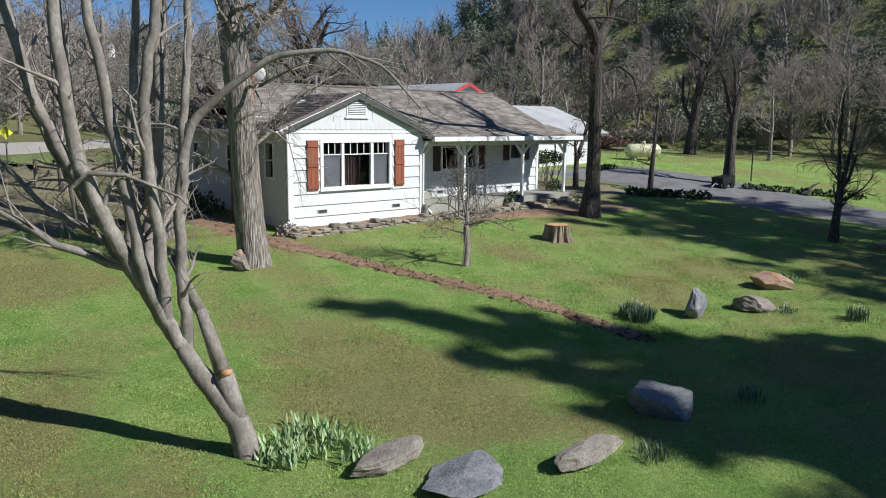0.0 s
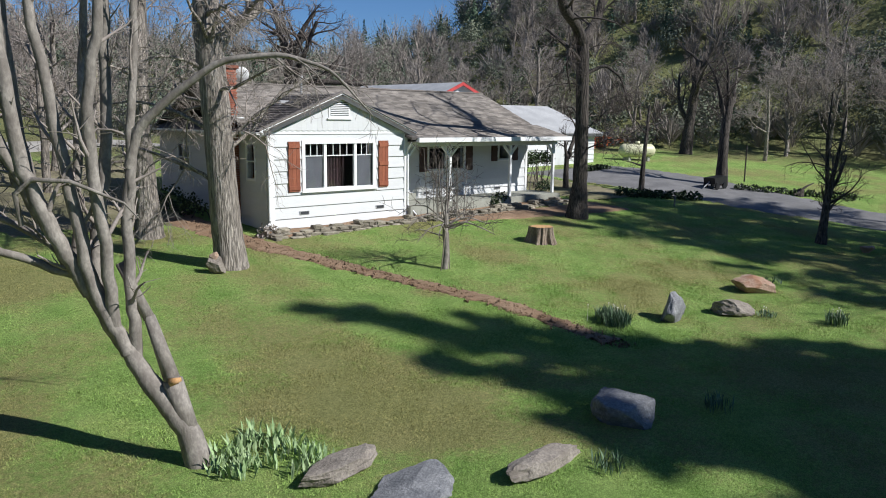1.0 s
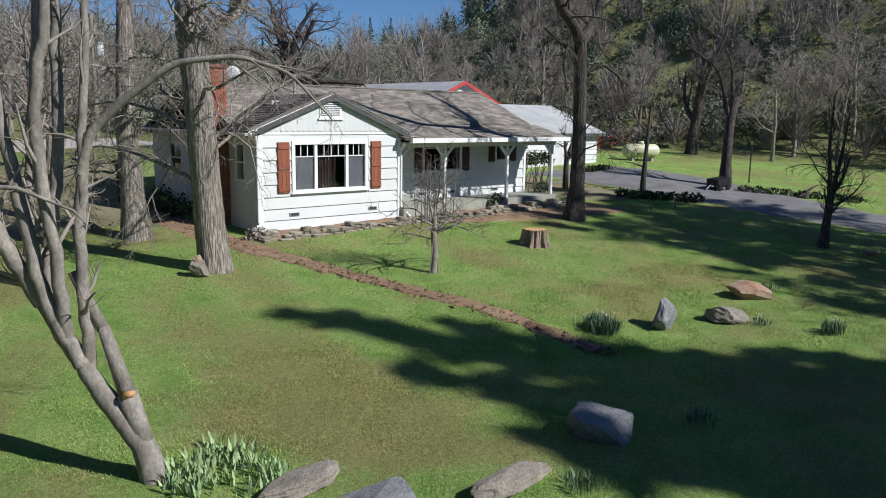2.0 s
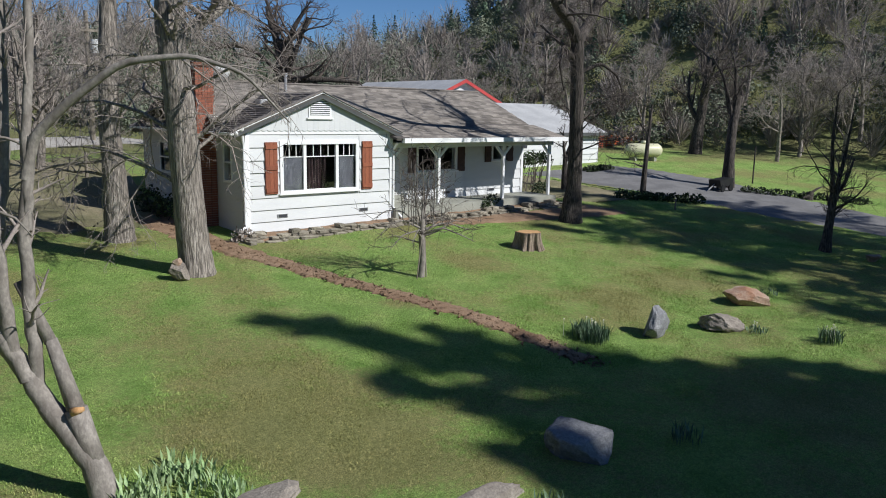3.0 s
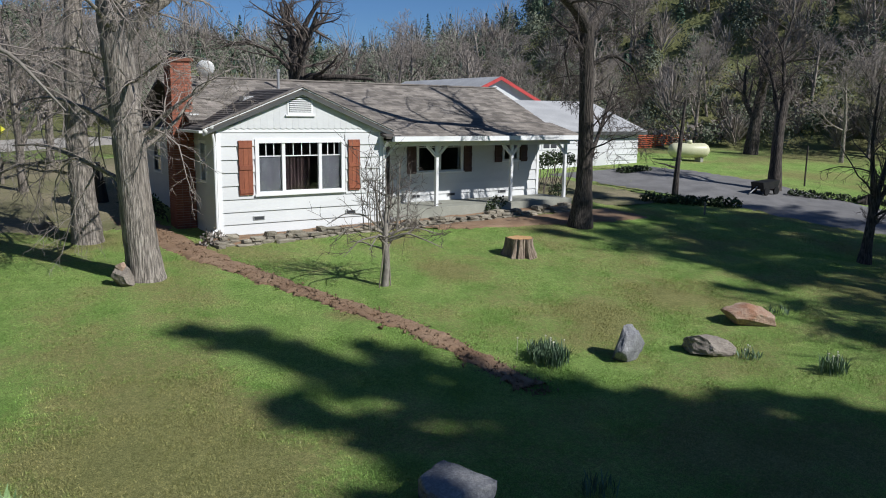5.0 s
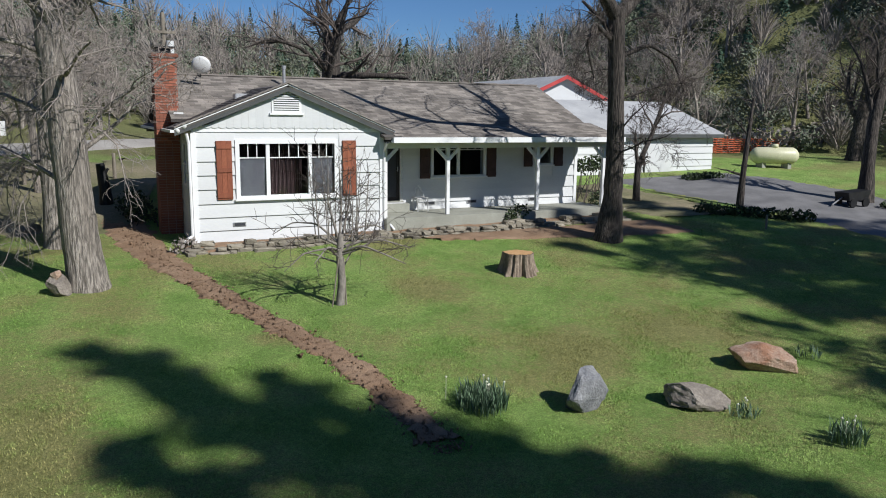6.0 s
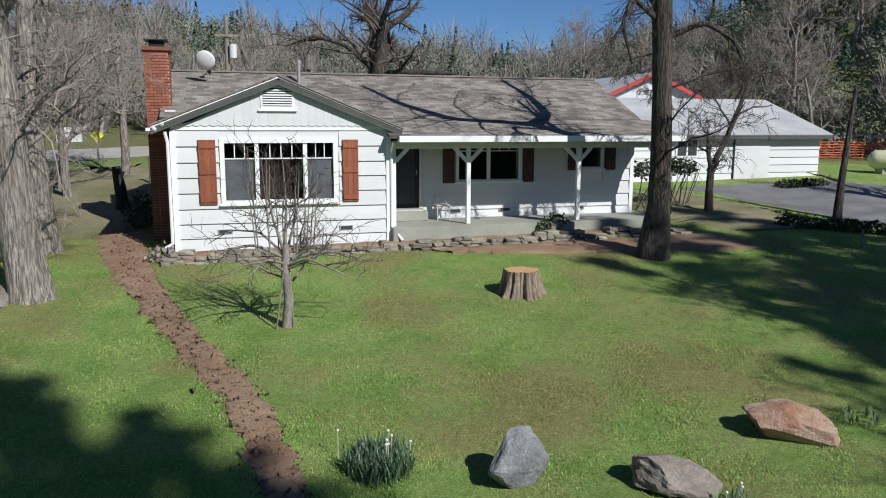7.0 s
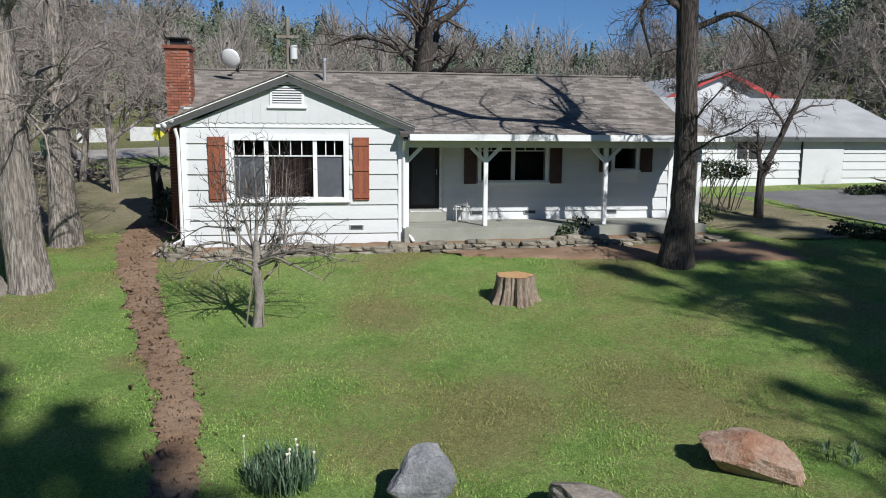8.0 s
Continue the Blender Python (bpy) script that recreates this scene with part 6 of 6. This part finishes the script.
# ---- plants ----
def shrub(name, spots, mat, label, leaf=0.05, n=260, stems=False, seed=1, group=""):
    rng = np.random.default_rng(seed)
    x, y = spots[0][0], spots[0][1]
    t = thing(name, (x, y, landz(x, y)), label, "shrub", group)
    q = [crown_quads(rng, (sx, sy, landz(sx, sy) + sz), (rx, ry, rz), n, leaf) for sx, sy, sz, rx, ry, rz in spots]
    under(quads_object("foliage", q, mat), t)
    if stems:
        paths = []
        for sx, sy, sz, rx, ry, rz in spots:
            for k in range(9):
                a = np.array((sx + rng.uniform(-rx, rx), sy + rng.uniform(-ry, ry), landz(sx, sy) - 0.05))
                c = np.array((sx + rng.uniform(-rx, rx), sy + rng.uniform(-ry, ry), landz(sx, sy) + sz))
                paths.append((np.array([a, (a + c) / 2 + rng.normal(0, 0.05, 3), c]), [0.02, 0.016, 0.008], 4))
        tagged(under(new("brushwood", tube_mesh("brushwood", paths, M_TWIGDARK)), t, "bare brown stems"), kind="stuff")
    return t


shrub("hedge_arbour", [(14.0, 2.2, 1.3, 0.55, 0.4, 0.3), (14.8, 2.4, 1.35, 0.55, 0.4, 0.32), (15.6, 2.6, 1.25, 0.5, 0.4, 0.28)], M_SHRUB, "dark evergreen climber on stems beside the porch", 0.06, 420, True, 51)
shrub("shrub", [(13.9, 1.2, 0.3, 0.4, 0.4, 0.35)], M_SHRUB, "dark low shrub at the end of the porch", 0.05, 300, False, 52)
shrub("shrub", [(-1.0, 3.5, 0.3, 0.5, 0.7, 0.45), (-1.2, 4.6, 0.35, 0.5, 0.6, 0.5)], M_SHRUB, "dark low shrub in the shade of the house wall", 0.06, 420, True, 61)
shrub("edging_plants", [(17.0 + k * 0.42, -0.75 - k * 0.34, 0.16, 0.42, 0.3, 0.24) for k in range(7)], M_SHRUB, "dark leafy edging plants along the drive", 0.07, 220, False, 53)
shrub("edging_plants", [(24.6 + k * 0.4, -2.3 - k * 0.5, 0.14, 0.4, 0.35, 0.2) for k in range(9)], M_SHRUB, "leafy green edging beyond the drive", 0.07, 150, False, 54)
shrub("low_hedge", [(21.3 + k * 0.5, 4.6, 0.12, 0.4, 0.3, 0.2) for k in range(4)], M_SHRUB, "low dark hedge by the garage drive", 0.07, 180, False, 55)
shrub("shrub", [(9.85, -0.1, 0.35, 0.35, 0.25, 0.25), (9.4, -0.2, 0.25, 0.25, 0.2, 0.18)], M_SHRUB, "dark shrub at the foot of a porch post", 0.05, 260, False, 56)
shrub("brush_heap", [(-0.35, -0.35, 0.15, 0.35, 0.25, 0.3)], M_BAREFAR, "tangle of dry brush at the house corner", 0.06, 200, True, 57)
shrub("thicket", [(30 + k * 1.7, 16 - k * 0.9, 0.5, 1.2, 0.9, 0.8) for k in range(9)], M_BAREFAR, "leafless grey-brown thicket beyond the field", 0.16, 260, True, 58)
shrub("thicket", [(-6 - k * 1.9, 12.5 + (k % 3) * 1.2, 0.35, 1.2, 0.7, 0.5) for k in range(12)], M_BAREFAR, "dry brown brush along the roadside", 0.12, 200, True, 59)
shrub("thicket", [(13.5 + k * 1.6, 24 + (k % 3), 1.6, 1.6, 1.2, 1.6) for k in range(9)], M_BAREFAR, "leafless thicket behind the buildings", 0.2, 260, True, 60)


def blades(rng, n, x, y, h, w, lean):
    """Flat pointed leaves, one triangle pair each; returns quads."""
    z = land(x, y) - 0.01
    a = rng.uniform(0, 2 * math.pi, n)
    lx, ly = np.cos(a) * lean, np.sin(a) * lean
    sx, sy = -np.sin(a) * w, np.cos(a) * w
    p = np.stack([x, y, z], -1)
    s = np.stack([sx, sy, 0 * w], -1)
    tip = p + np.stack([lx * h, ly * h, h], -1)
    mid = p + np.stack([lx * h * 0.35, ly * h * 0.35, h * 0.6], -1)
    return np.stack([p, mid + s, tip, mid - s], 1)


def bulb_clump(x, y, r, n, h, flowers, seed, label, wide=0.012):
    rng = np.random.default_rng(seed)
    t = thing("bulb_clump", (x, y, landz(x, y)), label, "plant", "clumps of bulb leaves")
    a, d = rng.uniform(0, 6.28, n), r * rng.uniform(0, 1, n) ** 0.7
    q = blades(rng, n, x + np.cos(a) * d, y + np.sin(a) * d, h * rng.uniform(0.6, 1.1, n), np.full(n, wide), rng.uniform(0.1, 0.6, n))
    under(quads_object("leaves", [q], M_DAFFLEAF if wide < 0.02 else M_BULBLEAF), t)
    for k in range(flowers):
        fx, fy = x + rng.normal(0, r * 0.6), y + rng.normal(0, r * 0.6)
        b = bmesh.new()
        bmesh.ops.create_icosphere(b, subdivisions=1, radius=0.02, matrix=Matrix.Translation((fx, fy, landz(fx, fy) + h * 1.05)))
        rod(b, (fx, fy, landz(fx, fy)), (fx, fy, landz(fx, fy) + h * 1.03), 0.004, sides=4)
        part("flower", b, M_PETAL, t)
    return t


bulb_clump(2.74, -10.6, 0.4, 620, 0.36, 7, 61, "daffodil clump with grey-green leaves and pale flowers")
bulb_clump(6.92, -13.85, 0.25, 160, 0.36, 4, 62, "small daffodil clump in the shaded grass")
bulb_clump(-0.2, -14.8, 0.25, 60, 0.3, 0, 63, "sparse tuft of bulb leaves in shade")
bulb_clump(9.35, -11.2, 0.25, 50, 0.18, 0, 64, "low green tuft beside a boulder")
bulb_clump(-3.4, -15.0, 0.25, 60, 0.22, 0, 65, "tuft of bulb leaves near the slab")
bulb_clump(6.4, -12.45, 0.25, 70, 0.16, 3, 66, "low flowering tuft beside a boulder")
rng = np.random.default_rng(70)
for k in range(26):
    u, v = rng.uniform(0, 1), rng.uniform(-0.5, 0.5)
    bulb_clump(-7.1 + 1.0 * u + v * 0.9, -11.35 - 1.15 * u + v * 0.75, 0.17, 14, 0.27, 0, 71 + k, "pale green iris-like leaves at the foot of the leaning tree", 0.022)

# clods and litter on the bare soil
def track_mid(y):
    return np.interp(-y, [-q for q in TRACK_Y], [(a + c) / 2 for a, c in zip(TRACK_L, TRACK_R)])


rng = np.random.default_rng(90)
q = []
for k in range(3600):
    u = rng.uniform(0, 1)
    ys = 3.2 - u * 15.0
    xc = track_mid(ys)
    x, y = xc + rng.normal(0, 0.17), ys
    s = rng.uniform(0.008, 0.024) * (2.0 if rng.uniform() < 0.08 else 1.0)
    z = landz(x, y) + 0.02
    c = np.array((x, y, z + s * 0.4))
    pts = c + rng.normal(0, 1, (4, 3)) * s
    q.append(pts)
q = np.array(q)
tri = (np.arange(len(q))[:, None, None] * 4 + np.array([(0, 1, 2), (0, 3, 1), (1, 3, 2), (0, 2, 3)])[None]).reshape(-1, 3)
tagged(new("soil_clods", big_mesh("soil_clods", q.reshape(-1, 3), tri, M_DIRT)), "crumbled clods of turned soil", "soil", kind="stuff")

# grass, thickest on the lawn that the camera passes
rng = np.random.default_rng(99)


def lawn_patch(name, n, x0, x1, y0, y1, h, w, label):
    x, y = rng.uniform(x0, x1, n), rng.uniform(y0, y1, n)
    tx = track_mid(y)
    keep = ~((np.abs(x - tx) < 0.25 + 0.06 * np.sin(y * 7) + 0.05 * np.sin(y * 17 + x * 9)) & (y > -11.5)) & ~((y > -0.7) & (x > -0.6) & (x < 13.6)) & ~((x > 18.2 + np.abs(y) * 0.12) & (y > -13))
    keep |= (np.abs(x - tx) > 0.12) & (rng.uniform(0, 1, n) < 0.22) & (y < -0.8)
    x, y = x[keep], y[keep]
    n = len(x)
    tuft = 0.8 + 0.25 * np.sin(x * 3.1 + np.sin(y * 2.3) * 2) * np.sin(y * 2.7 + np.cos(x * 1.7) * 2)
    q = blades(rng, n, x, y, h * np.clip(tuft, 0.3, 1.3) * rng.uniform(0.5, 1.3, n), np.full(n, w), rng.uniform(0.2, 1.1, n))
    ob = new(name, big_mesh(name, q.reshape(-1, 3), np.arange(n * 4).reshape(-1, 4), M_BLADE))
    tagged(ob, label, "grass", kind="stuff")


lawn_patch("lawn_grass", 230000, -12, 10, -18.5, -8, 0.04, 0.0045, "short patchy green lawn grass")
lawn_patch("lawn_grass", 150000, -12, 18, -12, 1.0, 0.04, 0.006, "short green lawn grass before the house")
lawn_patch("rough_grass", 26000, 14, 34, -12, 12, 0.045, 0.009, "longer green grass beyond the lawn")
